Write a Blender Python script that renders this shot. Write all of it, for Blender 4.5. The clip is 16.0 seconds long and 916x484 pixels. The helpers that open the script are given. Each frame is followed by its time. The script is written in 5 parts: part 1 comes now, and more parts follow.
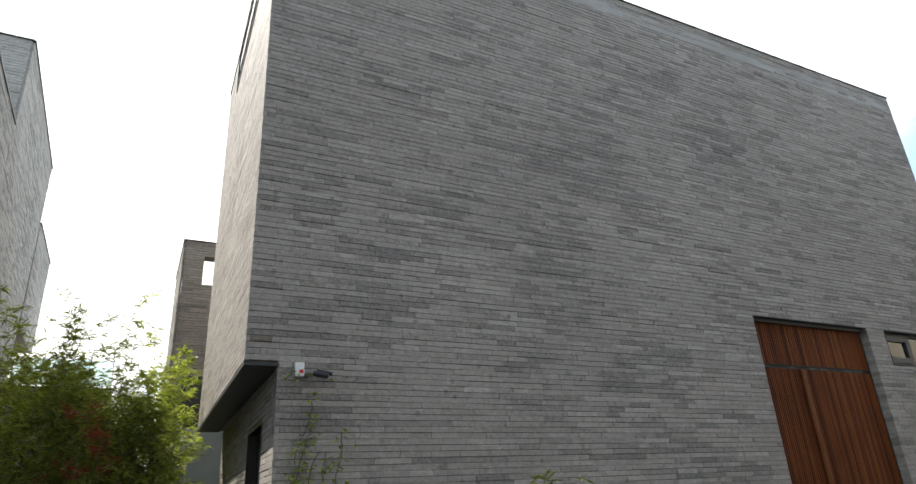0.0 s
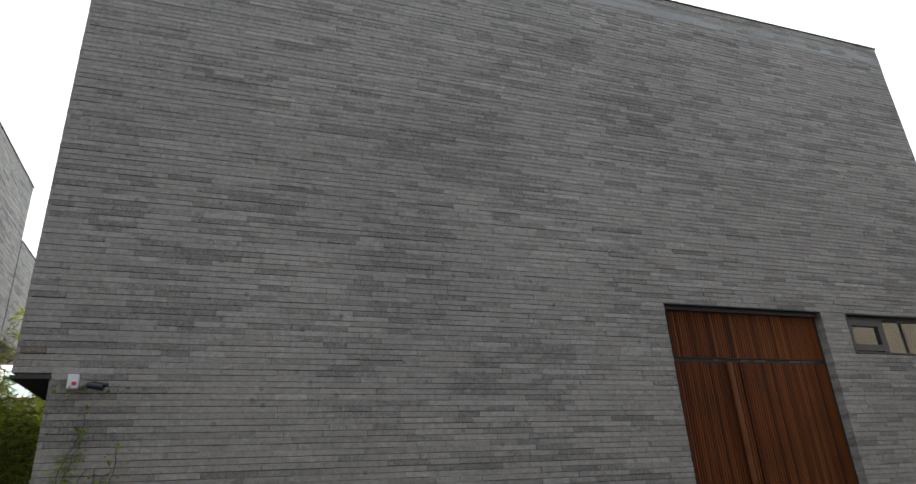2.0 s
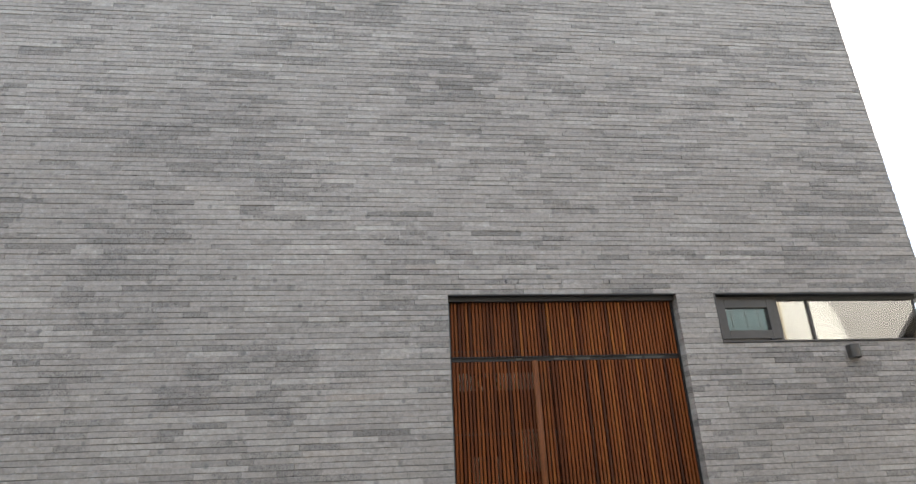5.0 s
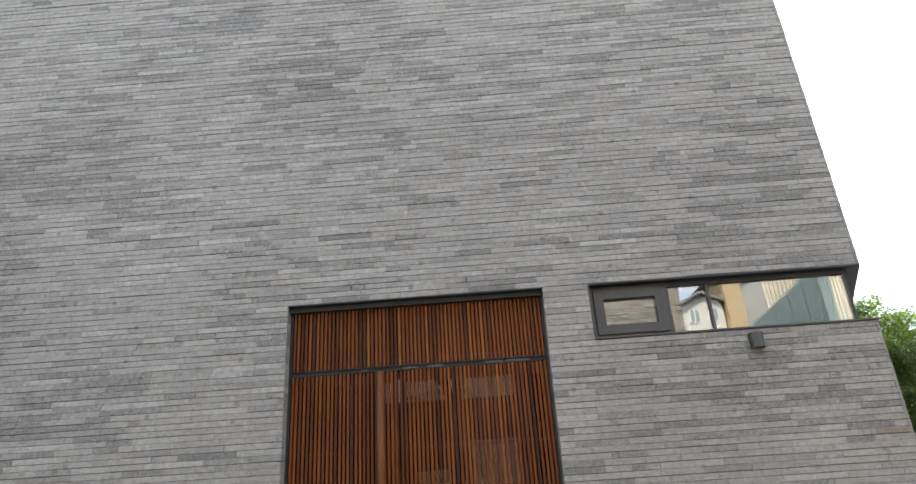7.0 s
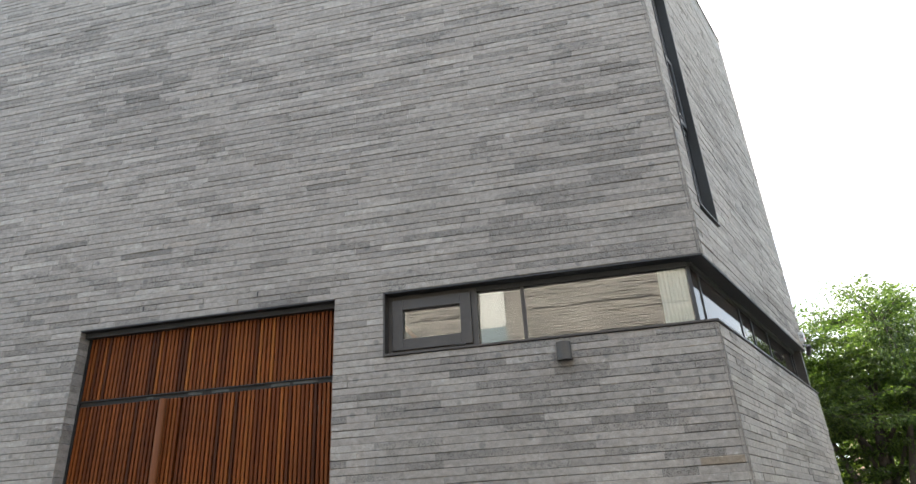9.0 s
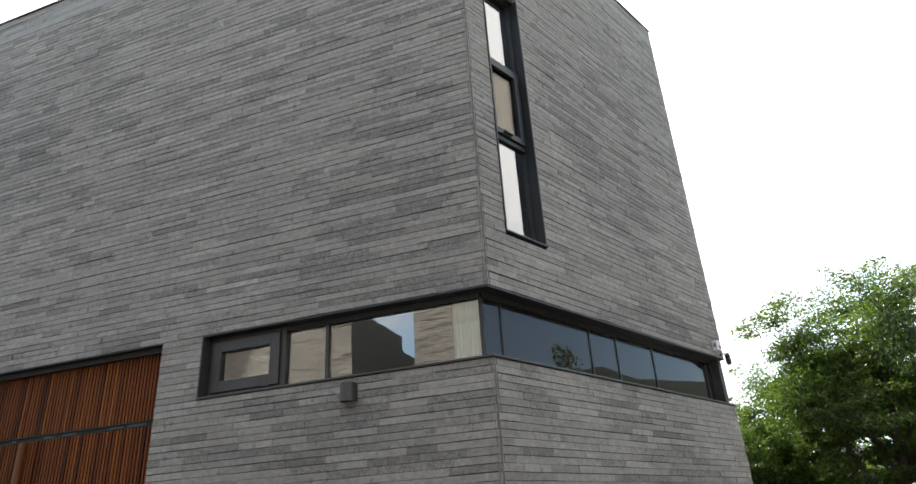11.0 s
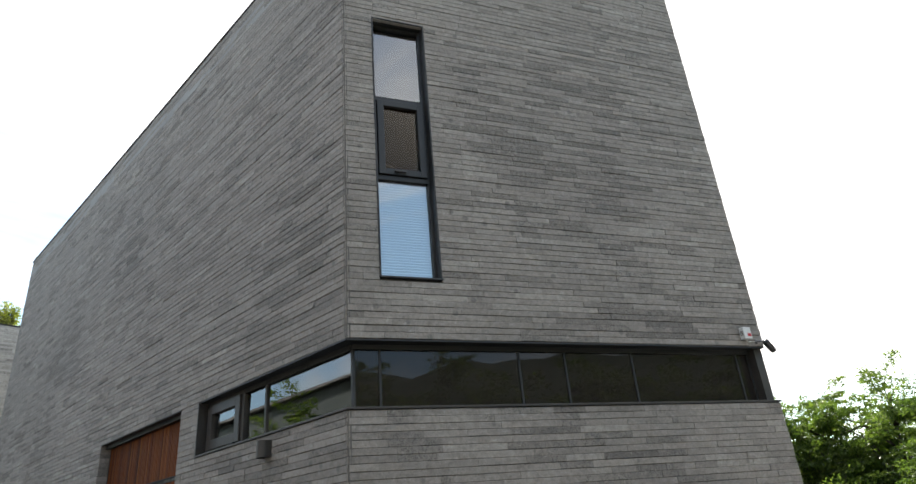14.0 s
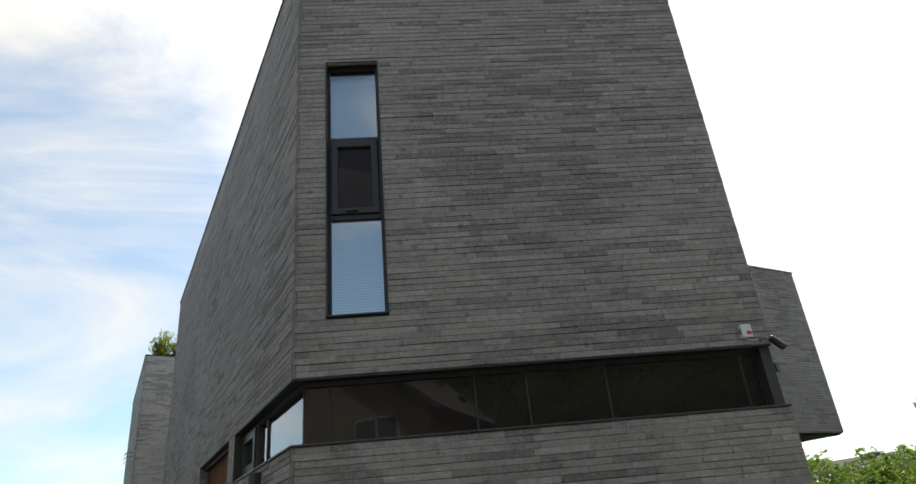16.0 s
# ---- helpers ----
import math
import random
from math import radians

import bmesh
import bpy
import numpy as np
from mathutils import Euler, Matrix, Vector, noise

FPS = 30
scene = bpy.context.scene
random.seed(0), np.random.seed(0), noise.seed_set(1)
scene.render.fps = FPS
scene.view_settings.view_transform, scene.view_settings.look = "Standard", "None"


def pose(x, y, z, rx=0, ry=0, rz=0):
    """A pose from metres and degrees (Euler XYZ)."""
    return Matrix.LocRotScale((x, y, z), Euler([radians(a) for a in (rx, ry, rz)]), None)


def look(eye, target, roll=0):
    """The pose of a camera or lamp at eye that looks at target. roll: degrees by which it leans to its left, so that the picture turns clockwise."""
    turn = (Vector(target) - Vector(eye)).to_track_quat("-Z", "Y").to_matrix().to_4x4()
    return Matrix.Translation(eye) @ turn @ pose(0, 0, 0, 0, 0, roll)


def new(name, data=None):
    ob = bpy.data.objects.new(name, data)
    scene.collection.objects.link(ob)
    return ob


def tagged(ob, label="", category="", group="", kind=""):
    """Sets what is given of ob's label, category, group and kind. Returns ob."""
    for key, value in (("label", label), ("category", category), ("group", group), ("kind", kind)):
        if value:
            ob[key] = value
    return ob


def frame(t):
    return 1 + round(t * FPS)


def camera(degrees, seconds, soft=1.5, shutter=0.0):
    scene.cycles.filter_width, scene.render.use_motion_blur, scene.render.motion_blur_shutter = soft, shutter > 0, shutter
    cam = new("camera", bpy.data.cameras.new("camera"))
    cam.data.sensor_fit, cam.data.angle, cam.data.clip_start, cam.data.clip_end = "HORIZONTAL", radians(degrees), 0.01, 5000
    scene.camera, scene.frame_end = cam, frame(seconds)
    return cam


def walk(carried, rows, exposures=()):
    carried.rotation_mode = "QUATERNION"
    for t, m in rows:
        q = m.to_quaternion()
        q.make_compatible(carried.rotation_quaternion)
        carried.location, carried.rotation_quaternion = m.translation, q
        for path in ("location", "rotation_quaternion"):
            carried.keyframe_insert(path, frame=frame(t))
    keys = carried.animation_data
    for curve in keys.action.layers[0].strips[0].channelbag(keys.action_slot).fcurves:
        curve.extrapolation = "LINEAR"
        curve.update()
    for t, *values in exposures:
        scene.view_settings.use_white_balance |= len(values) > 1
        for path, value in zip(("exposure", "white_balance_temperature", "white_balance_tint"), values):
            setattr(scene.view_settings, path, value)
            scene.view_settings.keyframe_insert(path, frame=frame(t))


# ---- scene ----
cam = camera(70.9, 16.0, soft=1.5)
PATH = [
    (0, (0.443, 0.587, 1.534), (1.302, 2.223, 2.298), -3.2),
    (0.5, (1.026, 0.467, 1.545), (1.82, 2.136, 2.309), -3.2),
    (1, (1.615, 0.357, 1.56), (2.358, 2.049, 2.325), -3.3),
    (1.5, (2.227, 0.264, 1.559), (2.916, 1.978, 2.325), -3.2),
    (2, (2.829, 0.138, 1.568), (3.466, 1.871, 2.337), -3.3),
    (2.5, (3.44, 0.064, 1.585), (4.024, 1.818, 2.347), -3.1),
    (3, (4.06, 0.026, 1.597), (4.593, 1.797, 2.358), -3.1),
    (3.5, (4.689, 0.04, 1.607), (5.16, 1.831, 2.362), -3.1),
    (4, (5.389, 0.026, 1.654), (5.781, 1.837, 2.406), -2.8),
    (6.5, (8.469, 0.215, 1.767), (8.495, 2.063, 2.531), -3.4),
    (7, (9.076, 0.412, 1.759), (9.021, 2.252, 2.541), -3.7),
    (7.5, (9.633, 0.594, 1.783), (9.513, 2.431, 2.564), -3.9),
    (8, (10.264, 0.907, 1.809), (10.061, 2.734, 2.597), -3.7),
    (8.5, (10.905, 1.185, 1.803), (10.621, 2.988, 2.62), -3.5),
    (9, (11.520, 1.364, 1.835), (11.178, 3.151, 2.664), -3.3),
    (9.5, (12.070, 1.437, 1.864), (11.674, 3.212, 2.695), -3.4),
    (10, (12.594, 1.564, 1.920), (12.149, 3.333, 2.742), -3.4),
    (12.5, (14.918, 2.447, 2.15), (14.015, 4.029, 2.975), -4.7),
    (13, (15.322, 2.697, 2.162), (14.291, 4.2, 2.987), -4.9),
    (13.5, (15.755, 2.969, 2.194), (14.603, 4.378, 3.025), -5.1),
    (14, (16.128, 3.258, 2.231), (14.871, 4.575, 3.06), -5.2),
    (14.5, (16.469, 3.597, 2.263), (15.114, 4.813, 3.091), -5.4),
    (15, (16.791, 3.918, 2.299), (15.352, 5.031, 3.131), -5.5),
    (15.5, (17.077, 4.298, 2.34), (15.557, 5.296, 3.172), -5.2),
    (16, (17.359, 4.673, 2.349), (15.78, 5.569, 3.189), -5.6),
]
# seconds, stops, kelvin, tint
EXPOSURES = [(0, 1.16, 6500, 10.0), (1.5, 0.95, 6575, 11.5), (2.0, 0.96, 6600, 12.0), (2.5, 1.2, 6630, 12.5), (3.5, 1.87, 6690, 13.5), (4.0, 2.1, 6720, 14.0), (6.5, 2.17, 6600, 12.0), (9.5, 1.95, 6557, 11.1), (10.0, 1.78, 6550, 11.0), (12.5, 0.93, 6500, 10.0), (14, 1.09, 6500, 10.0), (14.5, 0.98, 6500, 10.0), (15, 0.62, 6500, 10.0), (16, 0.28, 6500, 10.0)]
walk(cam, [(t, look(eye, target, roll)) for t, eye, target, roll in PATH], EXPOSURES)


# ---- light ----
SUN_AZ, SUN_EL = -29.0, 50.0       # degrees from +y towards +x, and above the horizon
world = bpy.data.worlds.new("world")
scene.world = world
world.use_nodes = True
wt = world.node_tree
wt.nodes.clear()


def wnode(kind, **kw):
    n = wt.nodes.new(kind)
    for k, v in kw.items():
        n.inputs[k].default_value = v
    return n


sky = wt.nodes.new("ShaderNodeTexSky")
sky.sky_type, sky.sun_disc = "NISHITA", False
sky.sun_elevation, sky.sun_rotation = radians(SUN_EL), radians(SUN_AZ)
sky.air_density, sky.dust_density, sky.ozone_density = 1.0, 1.3, 1.6
wco = wt.nodes.new("ShaderNodeTexCoord")
wmap = wt.nodes.new("ShaderNodeMapping")
wmap.inputs["Scale"].default_value = (1.0, 1.0, 2.6)
wt.links.new(wco.outputs["Generated"], wmap.inputs["Vector"])
cn = wnode("ShaderNodeTexNoise", Scale=1.7, Detail=7.0, Roughness=0.58, Distortion=0.5)
wt.links.new(wmap.outputs["Vector"], cn.inputs["Vector"])
cr = wt.nodes.new("ShaderNodeValToRGB")
cr.color_ramp.elements[0].position, cr.color_ramp.elements[1].position = 0.46, 0.70
cr.color_ramp.elements[0].color, cr.color_ramp.elements[1].color = (0.10, 0.10, 0.10, 1), (0.95, 0.95, 0.95, 1)
wt.links.new(cn.outputs["Fac"], cr.inputs["Fac"])


def sky_bank(az, el, edge, core, ragged=0.45):
    """A bank of cloud or haze round one direction of the sky, with a ragged edge."""
    az, el = radians(az), radians(el)
    dot = wt.nodes.new("ShaderNodeVectorMath")
    dot.operation = "DOT_PRODUCT"
    dot.inputs[1].default_value = (math.sin(az) * math.cos(el), math.cos(az) * math.cos(el), math.sin(el))
    wt.links.new(wco.outputs["Generated"], dot.inputs[0])
    rag = wt.nodes.new("ShaderNodeMath")
    rag.operation = "MULTIPLY_ADD"
    rag.inputs[1].default_value, rag.inputs[2].default_value = ragged, -0.49 * ragged
    wt.links.new(cn.outputs["Fac"], rag.inputs[0])
    both = wt.nodes.new("ShaderNodeMath")
    both.operation = "ADD"
    wt.links.new(dot.outputs["Value"], both.inputs[0])
    wt.links.new(rag.outputs["Value"], both.inputs[1])
    rng_ = wt.nodes.new("ShaderNodeMapRange")
    rng_.interpolation_type = "SMOOTHSTEP"
    rng_.inputs["From Min"].default_value, rng_.inputs["From Max"].default_value = edge, core
    wt.links.new(both.outputs["Value"], rng_.inputs["Value"])
    return rng_.outputs["Result"]


def wmax(a, b):
    n = wt.nodes.new("ShaderNodeMath")
    n.operation = "MAXIMUM"
    wt.links.new(a, n.inputs[0])
    wt.links.new(b, n.inputs[1])
    return n.outputs["Value"]


# bright haze round the sun, the cloud bank over the street, and thin cloud behind the house
haze = wmax(sky_bank(-22.0, 55.0, 0.60, 0.77), sky_bank(54.0, 36.0, 0.948, 0.980, 0.10))
wisps = sky_bank(-98.0, 39.0, 0.94, 1.04, 0.26)
cloud_color = wt.nodes.new("ShaderNodeMix")
cloud_color.data_type = "RGBA"
cloud_color.inputs["A"].default_value = (6.3, 6.05, 5.6, 1)
cloud_color.inputs["B"].default_value = (7.2, 7.1, 6.9, 1)
wt.links.new(haze, cloud_color.inputs["Factor"])
cmix = wt.nodes.new("ShaderNodeMix")
cmix.data_type = "RGBA"
wt.links.new(cloud_color.outputs["Result"], cmix.inputs["B"])
wt.links.new(wmax(wmax(cr.outputs["Color"], wisps), haze), cmix.inputs["Factor"])
stint = wt.nodes.new("ShaderNodeMix")
stint.data_type, stint.blend_type = "RGBA", "MULTIPLY"
stint.inputs["Factor"].default_value = 1.0
stint.inputs["B"].default_value = (1.06, 1.20, 1.15, 1)
wt.links.new(sky.outputs["Color"], stint.inputs["A"])
wt.links.new(stint.outputs["Result"], cmix.inputs["A"])
wbg = wnode("ShaderNodeBackground", Strength=0.14)
wt.links.new(cmix.outputs["Result"], wbg.inputs["Color"])
wout = wt.nodes.new("ShaderNodeOutputWorld")
wt.links.new(wbg.outputs["Background"], wout.inputs["Surface"])

sun_data = bpy.data.lights.new("sun", "SUN")
sun_data.energy, sun_data.angle, sun_data.color = 4.2, radians(0.6), (1.0, 0.95, 0.87)
sun = new("sun", sun_data)
_a, _e = radians(SUN_AZ), radians(SUN_EL)
sun.matrix_world = look((0, 0, 40), Vector((0, 0, 40)) - Vector((math.sin(_a) * math.cos(_e), math.cos(_a) * math.cos(_e), math.sin(_e))))


# ---- materials ----
def material(name, color, rough=0.6, metal=0.0):
    m = bpy.data.materials.new(name)
    m.use_nodes = True
    b = m.node_tree.nodes["Principled BSDF"]
    b.inputs["Base Color"].default_value = (*color, 1)
    b.inputs["Roughness"].default_value = rough
    b.inputs["Metallic"].default_value = metal
    return m


def nodes_of(m):
    t = m.node_tree
    def add(kind, **kw):
        n = t.nodes.new(kind)
        for k, v in kw.items():
            n.inputs[k].default_value = v
        return n
    return t, t.nodes["Principled BSDF"], add, t.links.new


def mathn(t, op, a, b=None, clamp=False):
    n = t.nodes.new("ShaderNodeMath")
    n.operation, n.use_clamp = op, clamp
    for i, v in enumerate((a, b)):
        if v is None:
            continue
        if isinstance(v, (int, float)):
            n.inputs[i].default_value = v
        else:
            t.links.new(v, n.inputs[i])
    return n.outputs[0]


def ramp(t, fac, stops):
    n = t.nodes.new("ShaderNodeValToRGB")
    e = n.color_ramp.elements
    while len(e) < len(stops):
        e.new(0.5)
    for el, (p, c) in zip(e, stops):
        el.position = p
        el.color = (*c, 1) if isinstance(c, tuple) else (c, c, c, 1)
    t.links.new(fac, n.inputs["Fac"])
    return n.outputs["Color"]


def mixc(t, fac, a, b, mode="MIX"):
    n = t.nodes.new("ShaderNodeMix")
    n.data_type, n.blend_type = "RGBA", mode
    for key, v in (("Factor", fac), ("A", a), ("B", b)):
        if isinstance(v, tuple):
            n.inputs[key].default_value = (*v, 1)
        elif isinstance(v, (int, float)):
            n.inputs[key].default_value = v
        else:
            t.links.new(v, n.inputs[key])
    return n.outputs["Result"]


def mottled(name, dark, light, scale=6.0, rough=0.7, bump=0.1, metal=0.0, fine=60.0):
    """A surface with stains and grain at two scales."""
    m = material(name, dark, rough, metal)
    t, b, add, link = nodes_of(m)
    g = add("ShaderNodeNewGeometry")
    n1 = add("ShaderNodeTexNoise", Scale=scale, Detail=5.0, Roughness=0.6)
    n2 = add("ShaderNodeTexNoise", Scale=fine, Detail=3.0, Roughness=0.6)
    link(g.outputs["Position"], n1.inputs["Vector"])
    link(g.outputs["Position"], n2.inputs["Vector"])
    f = mathn(t, "ADD", mathn(t, "MULTIPLY", n1.outputs["Fac"], 0.65), mathn(t, "MULTIPLY", n2.outputs["Fac"], 0.35))
    link(ramp(t, f, [(0.3, dark), (0.7, light)]), b.inputs["Base Color"])
    bp = add("ShaderNodeBump", Strength=bump, Distance=0.01)
    link(f, bp.inputs["Height"])
    link(bp.outputs["Normal"], b.inputs["Normal"])
    return m


def piece_random(t, add):
    """A number from 0 to 1 for each piece, object or island."""
    o = add("ShaderNodeObjectInfo")
    g = add("ShaderNodeNewGeometry")
    return mathn(t, "FRACT", mathn(t, "ADD", o.outputs["Random"], g.outputs["Random Per Island"])), g


def basalt(name, stops, rough=0.72, pitted=False):
    """Sawn grey basalt bricks: each its own tone, some of them full of pores."""
    m = material(name, (0.25, 0.25, 0.25), rough)
    t, b, add, link = nodes_of(m)
    b.inputs["Specular IOR Level"].default_value = 0.28
    r, g = piece_random(t, add)
    pos = g.outputs["Position"]
    tone = ramp(t, r, stops)
    mp = add("ShaderNodeMapping")
    mp.inputs["Scale"].default_value = (3.0, 3.0, 14.0)
    link(pos, mp.inputs["Vector"])
    big = add("ShaderNodeTexNoise", Scale=0.55, Detail=4.0, Roughness=0.6)
    link(pos, big.inputs["Vector"])
    smear = add("ShaderNodeTexNoise", Scale=2.2, Detail=5.0, Roughness=0.65, Distortion=0.6)
    link(mp.outputs["Vector"], smear.inputs["Vector"])
    grain = add("ShaderNodeTexNoise", Scale=230.0, Detail=3.0, Roughness=0.7)
    link(pos, grain.inputs["Vector"])
    fleck = add("ShaderNodeTexNoise", Scale=26.0, Detail=4.0, Roughness=0.7, Distortion=0.8)
    link(pos, fleck.inputs["Vector"])
    col = mixc(t, 1.0, tone, ramp(t, big.outputs["Fac"], [(0.3, 0.90), (0.7, 1.09)]), "MULTIPLY")
    col = mixc(t, 1.0, col, ramp(t, smear.outputs["Fac"], [(0.25, 0.86), (0.5, 1.0), (0.75, 1.14)]), "MULTIPLY")
    col = mixc(t, 1.0, col, ramp(t, fleck.outputs["Fac"], [(0.28, 0.72), (0.5, 1.0), (0.72, 1.2)]), "MULTIPLY")
    col = mixc(t, 1.0, col, ramp(t, grain.outputs["Fac"], [(0.3, 0.80), (0.7, 1.18)]), "MULTIPLY")
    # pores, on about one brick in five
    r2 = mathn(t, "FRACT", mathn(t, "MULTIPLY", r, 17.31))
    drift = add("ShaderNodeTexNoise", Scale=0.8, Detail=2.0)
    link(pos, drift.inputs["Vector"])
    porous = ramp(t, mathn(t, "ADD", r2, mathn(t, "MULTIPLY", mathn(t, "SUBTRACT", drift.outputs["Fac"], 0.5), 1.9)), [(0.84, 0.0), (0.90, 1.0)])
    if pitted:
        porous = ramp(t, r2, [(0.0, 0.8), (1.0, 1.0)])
    vmap = add("ShaderNodeMapping")
    vmap.inputs["Scale"].default_value = (0.75, 0.75, 1.0)
    link(pos, vmap.inputs["Vector"])
    vor = add("ShaderNodeTexVoronoi", Scale=118.0, Randomness=1.0)
    link(vmap.outputs["Vector"], vor.inputs["Vector"])
    patch = add("ShaderNodeTexNoise", Scale=34.0, Detail=3.0)
    link(pos, patch.inputs["Vector"])
    hole = mathn(t, "MULTIPLY", ramp(t, vor.outputs["Distance"], [(0.28, 1.0), (0.52, 0.0)]),
                 ramp(t, patch.outputs["Fac"], [(0.40, 0.0), (0.54, 1.0)]))
    hole = mathn(t, "MULTIPLY", hole, porous)
    # single dark inclusions
    spot = add("ShaderNodeTexVoronoi", Scale=5.5, Randomness=1.0)
    link(pos, spot.inputs["Vector"])
    knot = mathn(t, "MULTIPLY", ramp(t, spot.outputs["Distance"], [(0.10, 1.0), (0.16, 0.0)]), ramp(t, fleck.outputs["Fac"], [(0.42, 0.0), (0.5, 1.0)]))
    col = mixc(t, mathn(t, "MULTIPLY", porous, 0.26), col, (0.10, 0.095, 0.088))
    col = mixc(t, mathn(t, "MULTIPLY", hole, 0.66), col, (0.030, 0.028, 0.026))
    col = mixc(t, mathn(t, "MULTIPLY", knot, 0.6), col, (0.10, 0.098, 0.096))
    # pale bloom of lime along some of the courses
    rub = mathn(t, "MULTIPLY", ramp(t, fleck.outputs["Fac"], [(0.60, 0.0), (0.68, 1.0)]), ramp(t, smear.outputs["Fac"], [(0.48, 0.0), (0.62, 0.5)]))
    col = mixc(t, rub, col, (0.50, 0.485, 0.45))
    bloom = mathn(t, "MULTIPLY", ramp(t, smear.outputs["Fac"], [(0.60, 0.0), (0.72, 1.0)]), ramp(t, big.outputs["Fac"], [(0.50, 0.0), (0.66, 0.35)]))
    col = mixc(t, bloom, col, (0.48, 0.47, 0.44))
    link(col, b.inputs["Base Color"])
    h = mathn(t, "SUBTRACT", mathn(t, "ADD", mathn(t, "MULTIPLY", grain.outputs["Fac"], 0.35), mathn(t, "ADD", mathn(t, "MULTIPLY", smear.outputs["Fac"], 0.5), mathn(t, "MULTIPLY", fleck.outputs["Fac"], 0.5))),
              mathn(t, "MULTIPLY", hole, 1.6))
    bp = add("ShaderNodeBump", Strength=0.4, Distance=0.004)
    link(h, bp.inputs["Height"])
    link(bp.outputs["Normal"], b.inputs["Normal"])
    return m


GREYS = [(0.0, (0.235, 0.213, 0.189)), (0.10, (0.268, 0.244, 0.216)), (0.35, (0.292, 0.264, 0.233)), (0.6, (0.306, 0.277, 0.244)),
         (0.78, (0.283, 0.258, 0.229)), (0.90, (0.328, 0.300, 0.264)), (0.97, (0.350, 0.321, 0.284)), (1.0, (0.310, 0.273, 0.234))]
M_BRICK = basalt("basalt_brick", GREYS)
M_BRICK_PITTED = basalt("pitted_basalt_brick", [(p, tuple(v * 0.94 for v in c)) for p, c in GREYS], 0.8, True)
M_BRICK_PALE = basalt("pale_brick", [(0.0, (0.36, 0.345, 0.315)), (0.5, (0.42, 0.405, 0.37)), (1.0, (0.47, 0.455, 0.415))])
M_MORTAR = mottled("mortar", (0.115, 0.106, 0.094), (0.205, 0.190, 0.171), 8.0, 0.9)
M_CONCRETE = mottled("concrete", (0.24, 0.235, 0.225), (0.38, 0.37, 0.35), 1.5, 0.85)
M_STEEL = mottled("dark_steel", (0.020, 0.020, 0.021), (0.038, 0.037, 0.036), 5.0, 0.42, 0.04, 0.35)
M_FRAME = mottled("bronze_frame", (0.050, 0.045, 0.040), (0.075, 0.068, 0.060), 4.0, 0.45, 0.03, 0.3)
M_FRAME_DARK = mottled("charcoal_frame", (0.018, 0.019, 0.019), (0.030, 0.031, 0.030), 4.0, 0.5, 0.03, 0.0)
# the dimness of the unlit rooms is put into this dark plaster colour
M_ROOM_DIM = mottled("dim_room_plaster", (0.10, 0.095, 0.09), (0.15, 0.145, 0.135), 1.2, 0.9)
M_ROOM_WHITE = mottled("white_plaster", (0.72, 0.73, 0.69), (0.82, 0.82, 0.78), 1.2, 0.8)


M_WHITEBOX = mottled("white_plastic", (0.62, 0.62, 0.60), (0.72, 0.72, 0.70), 20.0, 0.5)
M_RED = material("red_plate", (0.55, 0.02, 0.03), 0.45)
M_BLACK = material("black_plastic", (0.012, 0.012, 0.013), 0.35)
M_GREYMETAL = mottled("grey_metal", (0.16, 0.16, 0.16), (0.24, 0.24, 0.24), 20.0, 0.4, 0.03, 0.6)


def slat_wood(name, stops):
    m = material(name, (0.2, 0.08, 0.03), 0.62)
    t, b, add, link = nodes_of(m)
    b.inputs["Specular IOR Level"].default_value = 0.2
    r, g = piece_random(t, add)
    mp = add("ShaderNodeMapping")
    mp.inputs["Scale"].default_value = (60.0, 60.0, 2.2)
    link(g.outputs["Position"], mp.inputs["Vector"])
    n = add("ShaderNodeTexNoise", Scale=2.0, Detail=5.0, Roughness=0.6, Distortion=0.4)
    link(mp.outputs["Vector"], n.inputs["Vector"])
    w = add("ShaderNodeTexNoise", Scale=1.4, Detail=3.0)
    link(g.outputs["Position"], w.inputs["Vector"])
    col = mixc(t, 1.0, ramp(t, r, stops), ramp(t, n.outputs["Fac"], [(0.25, 0.62), (0.75, 1.3)]), "MULTIPLY")
    col = mixc(t, 1.0, col, ramp(t, w.outputs["Fac"], [(0.3, 0.8), (0.7, 1.15)]), "MULTIPLY")
    link(col, b.inputs["Base Color"])
    bp = add("ShaderNodeBump", Strength=0.2, Distance=0.002)
    link(n.outputs["Fac"], bp.inputs["Height"])
    link(bp.outputs["Normal"], b.inputs["Normal"])
    return m


M_SLAT = slat_wood("ipe_slat", [(0.0, (0.055, 0.014, 0.003)), (0.25, (0.120, 0.029, 0.005)), (0.55, (0.185, 0.049, 0.008)), (0.8, (0.150, 0.038, 0.007)), (0.93, (0.230, 0.068, 0.011)), (1.0, (0.265, 0.088, 0.015))])
M_POLE = slat_wood("oak_pole", [(0.0, (0.135, 0.043, 0.013)), (1.0, (0.155, 0.051, 0.015))])
M_BACKWOOD = slat_wood("dark_board", [(0.0, (0.14, 0.050, 0.018)), (1.0, (0.17, 0.062, 0.022))])


